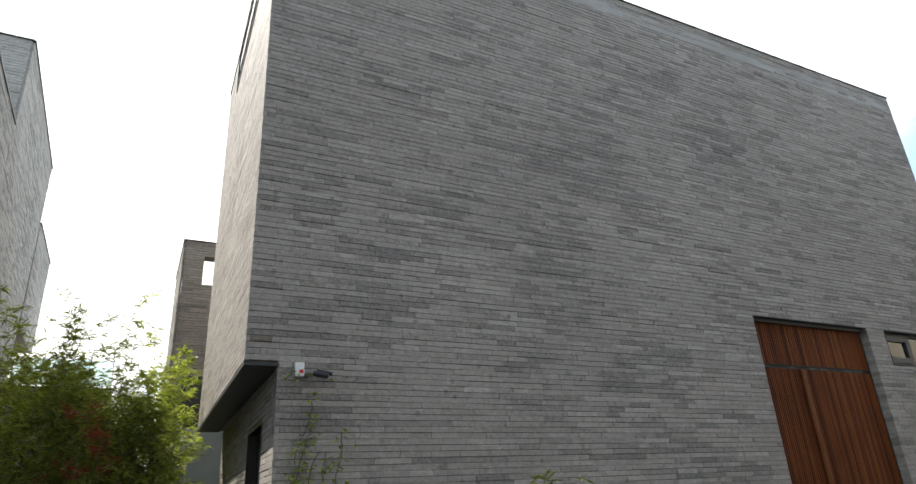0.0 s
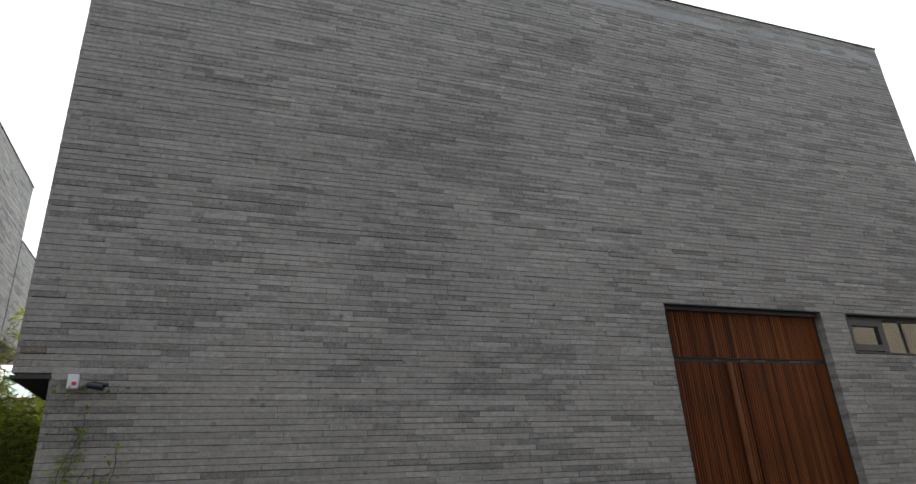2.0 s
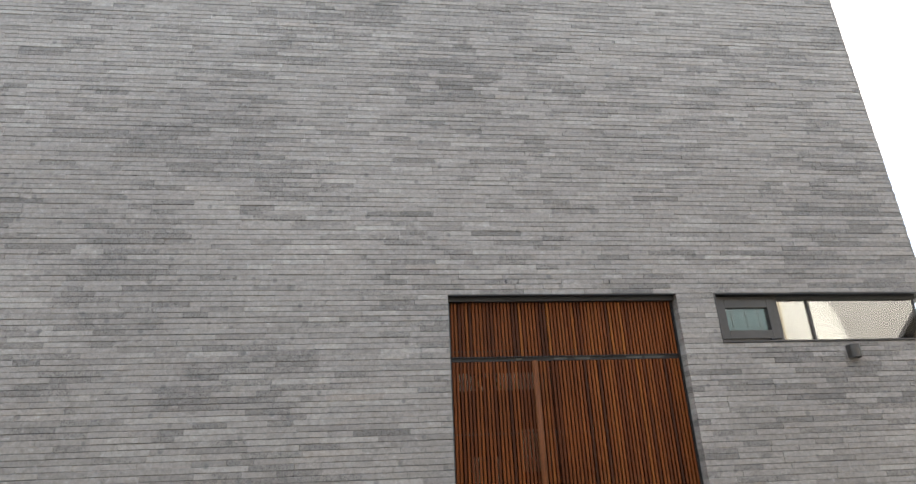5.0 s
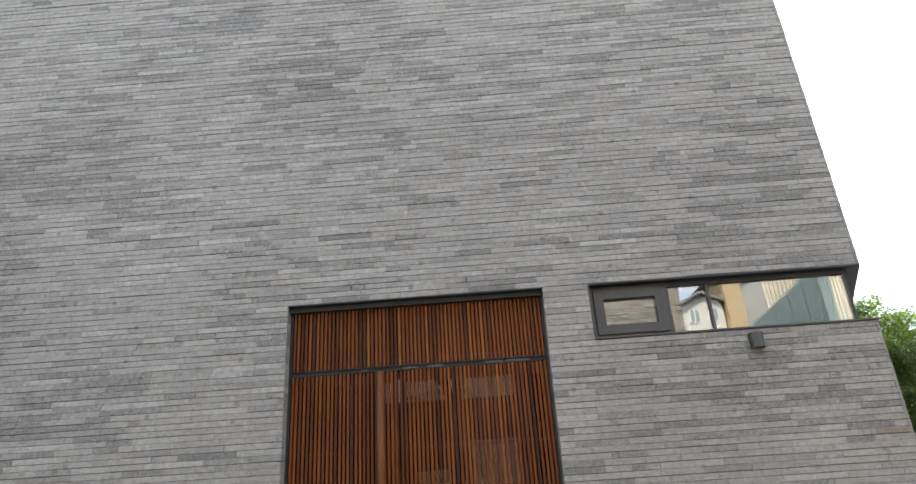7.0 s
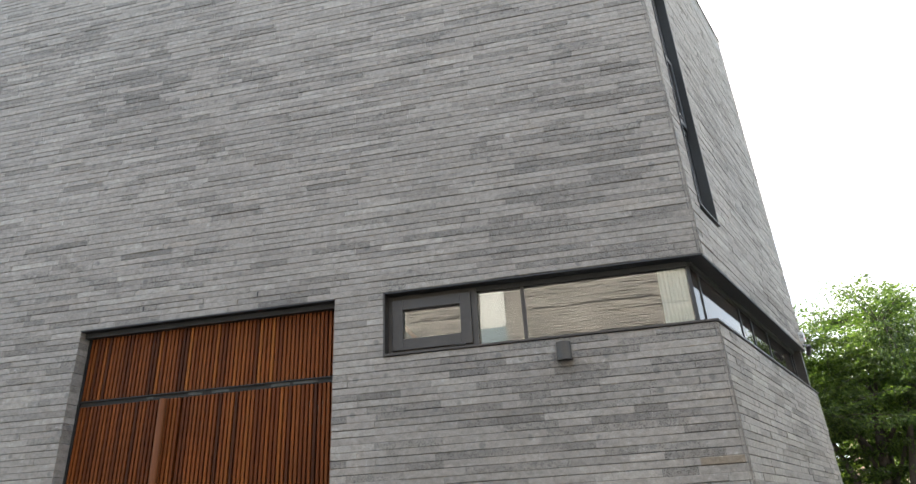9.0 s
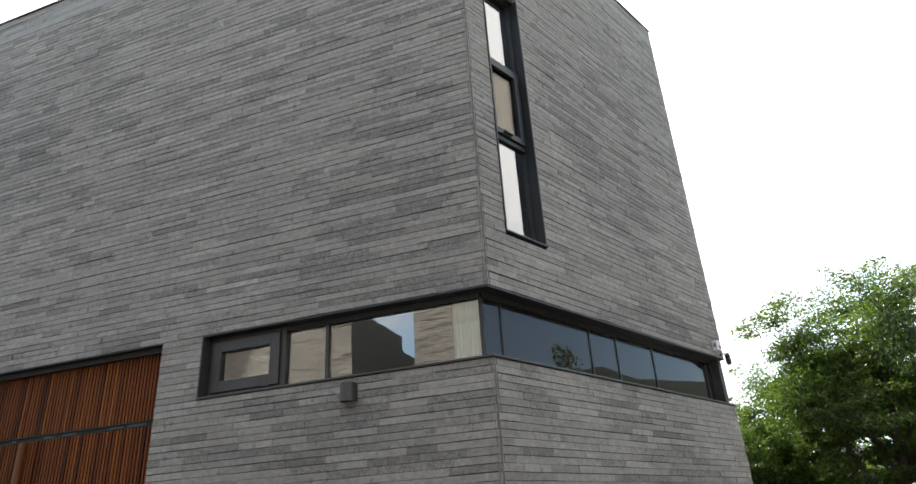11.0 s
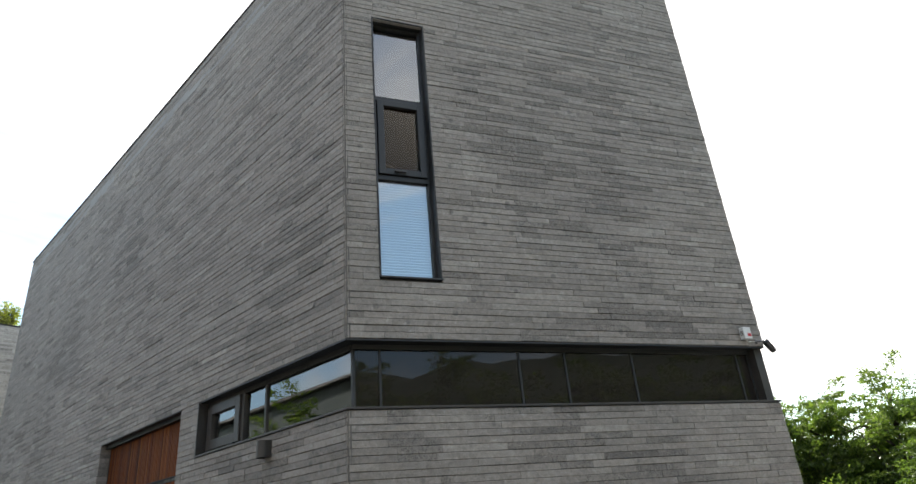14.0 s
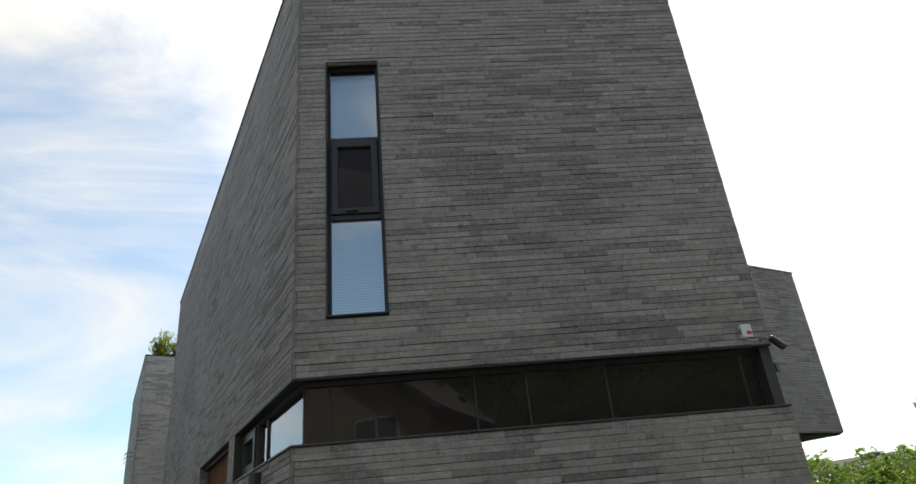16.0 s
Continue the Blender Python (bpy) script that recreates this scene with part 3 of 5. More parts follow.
for r0, r1 in zip(rows, rows[1:]):
    for k in range(40):
        bm.faces.new((r0[k], r0[k + 1], r1[k + 1], r1[k]))
tagged(part("curtain", bm, M_CURTAIN, None, "", True), "pale pleated curtain drawn back behind the corner glass", "curtain")

# slit window
window_3 = tagged(empty("window_3"), "tall charcoal-framed slit window with a pale blind", "window", kind="structure")
a, b, c, d = SLIT
SD = 0.10
part("window_frame", boxes(((a, -0.01, c), (a + 0.012, 0.24, d)), ((b - 0.012, -0.01, c), (b, 0.24, d)), ((a, -0.008, d - 0.012), (b, 0.24, d)), ((a - 0.006, -0.018, c), (b + 0.006, 0.24, c + 0.014)), m=right.m, bevel=0.002), M_FRAME_DARK, window_3)
part("inner_frame", frame_bars(right, a + 0.012, b - 0.012, c + 0.012, d - 0.012, 0.022, SD - 0.02, SD + 0.04), M_FRAME_DARK, window_3)
for z in (5.003, 5.813):
    part("transom_bar", boxes(((a + 0.03, SD - 0.03, z - 0.022), (b - 0.03, SD + 0.04, z + 0.022)), m=right.m, bevel=0.003), M_FRAME_DARK, window_3)
pane("pane", right, a + 0.03, b - 0.03, 5.833, d - 0.03, SD, M_GLASS_SLIT, window_3)
pane("pane", right, a + 0.03, b - 0.03, c + 0.03, 4.983, SD, M_GLASS_SLIT, window_3)
sash = part("casement", frame_bars(right, a + 0.04, b - 0.04, 5.030, 5.786, 0.058, SD - 0.05, SD + 0.01), M_FRAME_DARK, window_3)
pane("pane", right, a + 0.095, b - 0.095, 5.086, 5.730, SD - 0.015, M_GLASS_CASEMENT, sash)
part("handle", boxes(((0.43, SD - 0.075, 5.048), (0.53, SD - 0.05, 5.066)), m=right.m, bevel=0.004), M_FRAME, sash)


def pleated(face, s0, s1, z0, z1, y, pitch=0.024, deep=0.011):
    bm = bmesh.new()
    n = int((z1 - z0) / pitch) * 2
    rows = [[bm.verts.new(face.m @ Vector((s, y + (deep if i % 2 else 0), z0 + i * pitch / 2))) for s in (s0, s1)] for i in range(n + 1)]
    for r0, r1 in zip(rows, rows[1:]):
        bm.faces.new((r0[0], r0[1], r1[1], r1[0]))
    return bm


tagged(part("window_blind", pleated(right, a + 0.02, b - 0.02, c + 0.02, 4.998, SD + 0.02), M_BLIND), "pale pleated blind drawn behind the slit window", "blind")
tagged(part("window_blind", pleated(right, a + 0.02, b - 0.02, 5.878, d - 0.02, SD + 0.02), M_BLIND), "pale pleated blind drawn behind the slit window", "blind")

# opening near the top of the overhanging wall
window_4 = tagged(empty("window_4"), "dark metal-lined opening high in the overhanging wall", "window", kind="structure")
part("window_frame", frame_bars(left, SLOT[0], SLOT[1], SLOT[2], SLOT[3], 0.03, -0.01, 0.2), M_STEEL, window_4)
pane("pane", left, SLOT[0] + 0.03, SLOT[1] - 0.03, SLOT[2] + 0.03, SLOT[3] - 0.03, 0.16, M_GLASS_DARK, window_4)

# side door under the overhang
door_2 = tagged(empty("door_2"), "dark metal side door under the overhang", "door", kind="structure")
part("door_frame", boxes(((DOOR_L[0], -0.005, 0.0), (DOOR_L[0] + 0.04, 0.2, 2.35)), ((DOOR_L[1] - 0.04, -0.005, 0.0), (DOOR_L[1], 0.2, 2.35)), ((DOOR_L[0] + 0.04, -0.005, 2.31), (DOOR_L[1] - 0.04, 0.2, 2.35)), m=lower_left.m), M_STEEL, door_2)
part("door_leaf", boxes(((DOOR_L[0] + 0.04, 0.10, 0.0), (DOOR_L[1] - 0.04, 0.15, 2.31)), m=lower_left.m), M_STEEL, door_2)

# slatted wooden door
M_TRACK = mottled("track_steel", (0.010, 0.010, 0.009), (0.020, 0.019, 0.017), 8.0, 0.6)
door_1 = tagged(empty("door_1"), "tall double door of reddish-brown vertical wooden slats with transom", "door", kind="structure")
dA, dB, dZ = DOOR[0], DOOR[1], DOOR[3]
D0 = 0.112
TR = 2.985
part("lintel", boxes(((dA, -0.006, dZ - 0.010), (dB, 0.26, dZ - 0.002)), ((dA, 0.06, dZ - 0.05), (dB, 0.20, dZ - 0.010)), m=front.m), M_FRAME_DARK, door_1)
part("door_frame", boxes(((dA, 0.112, 0.0), (dA + 0.022, 0.22, dZ - 0.05)), ((dB - 0.022, 0.112, 0.0), (dB, 0.22, dZ - 0.05)), m=front.m), M_STEEL, door_1)
part("track", boxes(((dA + 0.022, D0 + 0.01, TR - 0.022), (dB - 0.022, 0.24, TR + 0.018)), ((dA + 0.022, D0 - 0.012, TR + 0.012), (dB - 0.022, D0 + 0.01, TR + 0.020)), m=front.m), M_TRACK, door_1)
M_CLIP = mottled("worn_track", (0.045, 0.048, 0.045), (0.11, 0.115, 0.105), 20.0, 0.45, 0.03, 0.4)
rnd = random.Random(5)
s = dA + 0.06
while s < dB - 0.2:
    ln = rnd.uniform(0.05, 0.22)
    if rnd.random() < 0.5:
        part("track_clip", boxes(((s, D0 + 0.004, TR - 0.014), (s + ln, D0 + 0.012, TR + 0.006)), m=front.m), M_CLIP, door_1, "pale strip in the door track")
    s += ln + rnd.uniform(0.03, 0.12)
M_DOORGLASS = glass("door_glass", (0.80, 0.78, 0.72), -0.02, 0.0, 0.7)
gap = fs(8.312)
LEAVES = [("transom_panel", dA + 0.024, dB - 0.024, TR + 0.024, dZ - 0.045), ("door_leaf", dA + 0.024, gap - 0.006, 0.02, TR - 0.026), ("door_leaf", gap + 0.006, dB - 0.024, 0.02, TR - 0.026)]
for name, a, b, c, d in LEAVES:
    leaf = part(name, boxes(((a, D0 + 0.042, c), (b, D0 + 0.054, c + 0.10)), ((a, D0 + 0.042, d - 0.10), (b, D0 + 0.054, d)), ((a, D0 + 0.042, c + 0.10), (a + 0.05, D0 + 0.054, d - 0.10)), ((b - 0.05, D0 + 0.042, c + 0.10), (b, D0 + 0.054, d - 0.10)), m=front.m), M_SLAT, door_1)
    if name != "door_leaf":
        part("backing_board", boxes(((a, D0 + 0.076, c), (b, D0 + 0.090, d)), m=front.m), M_BACKWOOD, leaf, "dark board behind the slats")
    else:
        pane("glazing", front, a + 0.05, b - 0.05, c + 0.1, d - 0.1, D0 + 0.064, M_DOORGLASS, leaf)
    n = round((b - a) / 0.0348)
    pitch = (b - a) / n
    me = mesh_from("slat", boxes(((-0.0106, 0, c), (0.0106, 0.032, d)), bevel=0.0018), M_SLAT)
    for i in range(n):
        ob = new("slat", me)
        ob.parent = leaf
        ob.matrix_basis = front.m @ Matrix.Translation((a + (i + 0.5) * pitch + rnd.uniform(-0.0008, 0.0008), D0 + rnd.uniform(-0.0012, 0.0012), 0))
    if name == "door_leaf":
        for z in (1.35, 2.30):
            part("rail", boxes(((a, D0 + 0.034, z), (b, D0 + 0.041, z + 0.014)), m=front.m), M_CLIP, leaf, "worn metal strip behind the slats")
    else:
        part("rail", boxes(((a, D0 + 0.034, c + 0.05), (b, D0 + 0.041, c + 0.062)), m=front.m), M_CLIP, leaf, "worn metal strip behind the slats")
bm = bmesh.new()
pm = front.m
tube(bm, [pm @ Vector((fs(8.158), D0 - 0.018, z)) for z in (0.5, 1.2, 2.0, TR - 0.03)], [0.031] * 4, 14)
part("door_handle", bm, M_POLE, door_1, "long round wooden pull pole", True)

# ---- small things on the walls ----
def alarm_box(face, s, z, w=0.076, h=0.115):
    root = tagged(empty("alarm_box"), "small white alarm box with a red plate on the brick wall", "alarm")
    part("housing", boxes(((s, -0.055, z), (s + w, 0.0, z + h)), m=face.m, bevel=0.006), M_WHITEBOX, root)
    part("badge", boxes(((s + w * 0.45, -0.0575, z + h * 0.22), (s + w * 0.9, -0.054, z + h * 0.47)), m=face.m), M_RED, root, "red plate")
    part("vent", boxes(*[((s - 0.002, -0.045 + i * 0.012, z + h * 0.3), (s + 0.001, -0.038 + i * 0.012, z + h * 0.7)) for i in range(3)], m=face.m), M_GREYMETAL, root)
    return root


def wall_lamp(m, w=0.105, h=0.128, deep=0.095):
    root = tagged(empty("wall_lamp"), "dark bronze half-round wall lamp below the ribbon window", "lamp")
    bm = bmesh.new()
    outline = [(-w / 2, 0.0)] + [(-w / 2 * math.cos(t), -deep * (0.55 + 0.45 * math.sin(t))) for t in [math.pi * i / 10 for i in range(11)]] + [(w / 2, 0.0)]
    lo = [bm.verts.new(m @ Vector((x, y, 0.0))) for x, y in outline]
    hi = [bm.verts.new(m @ Vector((x, y, h))) for x, y in outline]
    for i in range(len(outline) - 1):
        bm.faces.new((lo[i], lo[i + 1], hi[i + 1], hi[i]))
    lid = [bm.verts.new(m @ Vector((x * 0.9, y * 0.9, h - 0.012))) for x, y in outline]
    for i in range(len(outline) - 1):
        bm.faces.new((hi[i], hi[i + 1], lid[i + 1], lid[i]))
    bm.faces.new(lid)
    und = [bm.verts.new(m @ Vector((x * 0.9, y * 0.9, 0.012))) for x, y in outline]
    for i in range(len(outline) - 1):
        bm.faces.new((lo[i + 1], lo[i], und[i], und[i + 1]))
    bm.faces.new(list(reversed(und)))
    part("shade", bm, M_FRAME, root)
    part("back_plate", boxes(((-w / 2 + 0.008, -0.004, 0.01), (w / 2 - 0.008, 0.012, h - 0.01)), m=m), M_STEEL, root)
    return root


wall_lamp(front.m @ Matrix.Translation((fs(11.372), 0.0, 2.903)))


def security_camera(base, along, out, k=1.0, label="black bullet security camera on a short arm"):
    """base: on the wall; along: the way that it looks; out: off the wall."""
    base, along, out = Vector(base), Vector(along).normalized(), Vector(out).normalized()
    root = tagged(empty("security_camera"), label, "camera")
    up = Vector((0, 0, 1))
    bm = bmesh.new()
    tube(bm, [base, base + out * (0.012 * k)], [0.03 * k, 0.03 * k], 12)
    part("mount", bm, M_GREYMETAL, root)
    bm = bmesh.new()
    tube(bm, [base, base + out * (0.05 * k), base + out * (0.085 * k) + along * (0.05 * k)], [0.011 * k, 0.011 * k, 0.012 * k], 8)
    part("arm", bm, M_GREYMETAL, root)
    c = base + out * (0.085 * k) + along * (0.03 * k)
    bm = bmesh.new()
    tube(bm, [c - along * (0.02 * k), c, c + along * (0.13 * k), c + along * (0.15 * k)], [0.026 * k, 0.034 * k, 0.034 * k, 0.031 * k], 14)
    part("body", bm, M_BLACK, root, "", True)
    bm = bmesh.new()
    tube(bm, [c + along * (0.02 * k) + up * (0.034 * k), c + along * (0.19 * k) + up * (0.034 * k)], [0.02 * k, 0.022 * k], 8)
    part("hood", bm, M_BLACK, root)
    bm = bmesh.new()
    tube(bm, [c + along * (0.075 * k), c + along * (0.083 * k)], [0.0355 * k, 0.0355 * k], 14)
    part("ring", bm, M_STEEL, root)
    return root


alarm_box(front, fs(1.640), 2.592)
security_camera((1.76, 5.885, 2.628), (0.95, -0.25, -0.22), (0.35, -1, -0.1), 0.74)
alarm_box(right, 3.620, 3.640, 0.088, 0.110)
E_PT = right.m @ Vector((3.785, 0.0, 3.63))
security_camera(tuple(E_PT), (0.08, 0.85, -0.55), (0.4, 0.15, 0.0), 0.86)
bm = bmesh.new()
tube(bm, [right.m @ Vector(p) for p in ((3.66, -0.006, 3.645), (3.70, -0.012, 3.625), (3.75, -0.01, 3.628), (3.782, -0.012, 3.632))], [0.004] * 4, 6)
tagged(part("cable", bm, M_WHITEBOX), "thin white cable from alarm box to camera", "cable")
bm = bmesh.new()
tube(bm, [front.m @ Vector(p) for p in ((fs(1.715), -0.008, 2.602), (fs(1.745), -0.014, 2.588), (fs(1.765), -0.01, 2.618))], [0.004] * 3, 6)
tagged(part("cable", bm, M_BLACK), "short black cable below the alarm box", "cable")


for x in (7.918, 8.964):
    tagged(part("weep_vent", boxes(((fs(x) - 0.006, -0.004, 3.693), (fs(x) + 0.006, 0.01, 3.735)), m=front.m, bevel=0.001), M_BLACK), "small dark weep vent in the brick joint", "vent", "weep vents over the door")


# ---- parked car ----
M_CARPAINT = material("white_car_paint", (0.62, 0.62, 0.61), 0.25)
M_CARGLASS = material("dark_car_glass", (0.012, 0.014, 0.015), 0.06)
M_TYRE = mottled("tyre_rubber", (0.015, 0.015, 0.015), (0.03, 0.03, 0.03), 20.0, 0.9)
M_LAMPRED = material("red_lamp_lens", (0.35, 0.01, 0.01), 0.2)


def loft(rows, mat_name, mat, parent, label="", smooth=True):
    """A skin over rows of points, closed at both ends."""
    bm = bmesh.new()
    vs = [[bm.verts.new(p) for p in r] for r in rows]
    for r0, r1 in zip(vs, vs[1:]):
        for k in range(len(r0)):
            bm.faces.new((r0[k], r0[(k + 1) % len(r0)], r1[(k + 1) % len(r0)], r1[k]))
    bm.faces.new(list(reversed(vs[0])))
    bm.faces.new(vs[-1])
    bmesh.ops.recalc_face_normals(bm, faces=bm.faces)
    return part(mat_name, bm, mat, parent, label, smooth)


def parked_car(x, y, z):
    """A sport utility car along x, its tail at x."""
    root = tagged(empty("car"), "white sport utility car parked beyond the house corner", "car")
    root.location = (x, y, z)
    root.scale = (1.0, 1.0, 0.94)
    lower = [(0.0, 0.55, 0.92), (0.12, 0.36, 1.02), (1.0, 0.30, 1.05), (3.0, 0.30, 1.04), (3.9, 0.32, 0.96), (4.35, 0.42, 0.78)]
    rows = []
    for px, z0, z1 in lower:
        w = 0.9 if 0.1 < px < 4 else 0.8
        rows.append([(px, -w * 0.96, z0), (px, w * 0.96, z0), (px, w, (z0 + z1) / 2), (px, w * 0.93, z1), (px, -w * 0.93, z1), (px, -w, (z0 + z1) / 2)])
    loft(rows, "body", M_CARPAINT, root)
    cab = [(0.10, 0.98, 1.10, 0.80), (0.30, 0.98, 1.50, 0.72), (0.55, 0.98, 1.58, 0.70), (1.5, 0.98, 1.62, 0.70), (2.4, 0.98, 1.58, 0.70), (3.2, 0.98, 1.06, 0.78)]
    loft([[(px, -0.86, z0), (px, 0.86, z0), (px, w + 0.02, z1 - 0.06), (px, -w - 0.02, z1 - 0.06)] for px, z0, z1, w in cab], "cabin_glass", M_CARGLASS, root, "dark tinted car windows", False)
    top = [(0.16, 1.44, 0.66), (0.30, 1.52, 0.70), (0.60, 1.60, 0.71), (1.5, 1.64, 0.71), (2.35, 1.595, 0.70), (2.5, 1.55, 0.68)]
    loft([[(px, -w, z1 - 0.07), (px, w, z1 - 0.07), (px, w * 0.95, z1 - 0.02), (px, w * 0.6, z1), (px, -w * 0.6, z1), (px, -w * 0.95, z1 - 0.02)] for px, z1, w in top], "roof", M_CARPAINT, root)
    for sy in (-1, 1):
        bm = bmesh.new()
        tube(bm, [(0.4, sy * 0.66, 1.57), (0.55, sy * 0.66, 1.635), (1.5, sy * 0.66, 1.675), (2.2, sy * 0.66, 1.64), (2.35, sy * 0.66, 1.58)], [0.018] * 5, 8)
        part("roof_rail", bm, M_GREYMETAL, root, "grey metal roof rail", True)
        part("tail_lamp", boxes(((-0.012, sy * 0.70 - 0.10, 0.84), (0.06, sy * 0.70 + 0.10, 1.0)), bevel=0.01), M_LAMPRED, root, "red tail lamp")
        for wx in (0.85, 3.5):
            bm = bmesh.new()
            tube(bm, [(wx, sy * 0.70, 0.34), (wx, sy * 0.74, 0.34), (wx, sy * 0.88, 0.34), (wx, sy * 0.91, 0.34)], [0.31, 0.34, 0.34, 0.31], 24)
            wheel = part("wheel", bm, M_TYRE, root, "black rubber tyre", True)
            bm = bmesh.new()
            tube(bm, [(wx, sy * 0.905, 0.34), (wx, sy * 0.925, 0.34)], [0.22, 0.20], 20)
            part("rim", bm, M_GREYMETAL, wheel, "grey metal rim")
    part("bumper", boxes(((-0.05, -0.80, 0.42), (0.10, 0.80, 0.62)), bevel=0.03), M_BLACK, root)
    return root


parked_car(15.1, 9.75, ground_z(16.0))


# ---- plants ----
def leaf_material(name, stops, glow=0.35):
    m = material(name, (0.06, 0.1, 0.03), 0.42)
    t, b, add, link = nodes_of(m)
    r, g = piece_random(t, add)
    n = add("ShaderNodeTexNoise", Scale=1.1, Detail=2.0)
    link(g.outputs["Position"], n.inputs["Vector"])
    f = mathn(t, "ADD", mathn(t, "MULTIPLY", r, 0.6), mathn(t, "MULTIPLY", n.outputs["Fac"], 0.4))
    col = ramp(t, f, stops)
    link(col, b.inputs["Base Color"])
    tl = add("ShaderNodeBsdfTranslucent")
    bright = mixc(t, 1.0, col, (1.5, 1.7, 0.8), "MULTIPLY")
    link(bright, tl.inputs["Color"])
    mx = add("ShaderNodeMixShader")
    mx.inputs["Fac"].default_value = glow
    link(b.outputs[0], mx.inputs[1])
    link(tl.outputs[0], mx.inputs[2])
    link(mx.outputs[0], t.nodes["Material Output"].inputs["Surface"])
    return m


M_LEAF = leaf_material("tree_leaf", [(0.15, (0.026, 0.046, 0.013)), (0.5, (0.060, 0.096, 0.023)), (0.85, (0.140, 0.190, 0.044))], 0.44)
# brighter, yellower copy of the leaf: sunlight from behind is in its colour
M_LEAF_FAR_LIT = leaf_material("lit_far_leaf", [(0.15, (0.040, 0.066, 0.019)), (0.5, (0.098, 0.144, 0.034)), (0.85, (0.195, 0.245, 0.058))], 0.48)
M_BAMBOO = leaf_material("bamboo_leaf", [(0.1, (0.055, 0.072, 0.016)), (0.45, (0.165, 0.185, 0.042)), (0.8, (0.345, 0.350, 0.084)), (1.0, (0.470, 0.415, 0.120))], 0.56)
M_REDLEAF = leaf_material("red_leaf", [(0.1, (0.16, 0.035, 0.02)), (0.9, (0.28, 0.07, 0.035))], 0.4)
M_IVY = leaf_material("ivy_leaf", [(0.1, (0.09, 0.13, 0.028)), (0.9, (0.30, 0.33, 0.07))], 0.35)
M_BARK = mottled("bark", (0.045, 0.036, 0.028), (0.10, 0.085, 0.068), 9.0, 0.95, 0.6)
M_CULM = mottled("bamboo_culm", (0.12, 0.14, 0.05), (0.22, 0.23, 0.09), 6.0, 0.5)


def leaves_mesh(name, centres, dirs, length, width, mat, rng, droop=0.35):
    """Folded leaves, one a centre, pointing along dirs."""
    n = len(centres)
    d = dirs / np.maximum(np.linalg.norm(dirs, axis=1, keepdims=True), 1e-6)
    ref = rng.normal(size=(n, 3)) * 0.55 + np.array([0, 0, 1.0])
    side = np.cross(d, ref)
    side /= np.maximum(np.linalg.norm(side, axis=1, keepdims=True), 1e-6)
    up = np.cross(side, d)
    ln = length * rng.uniform(0.65, 1.25, (n, 1))
    wd = width * rng.uniform(0.7, 1.2, (n, 1))
    base = centres
    mid = base + d * ln * 0.45
    tip = base + d * ln - up * ln * droop * rng.uniform(0.2, 1.0, (n, 1))
    lft = mid + side * wd / 2 + up * wd * 0.15
    rgt = mid - side * wd / 2 + up * wd * 0.15
    v = np.stack([base, lft, tip, rgt], axis=1).reshape(-1, 3)
    i = np.arange(n)[:, None] * 4
    f = np.concatenate([i + np.array([0, 3, 2]), i + np.array([0, 2, 1])]).tolist()
    me = bpy.data.meshes.new(name)
    me.from_pydata(v.tolist(), [], f)
    me.materials.append(mat)
    return me


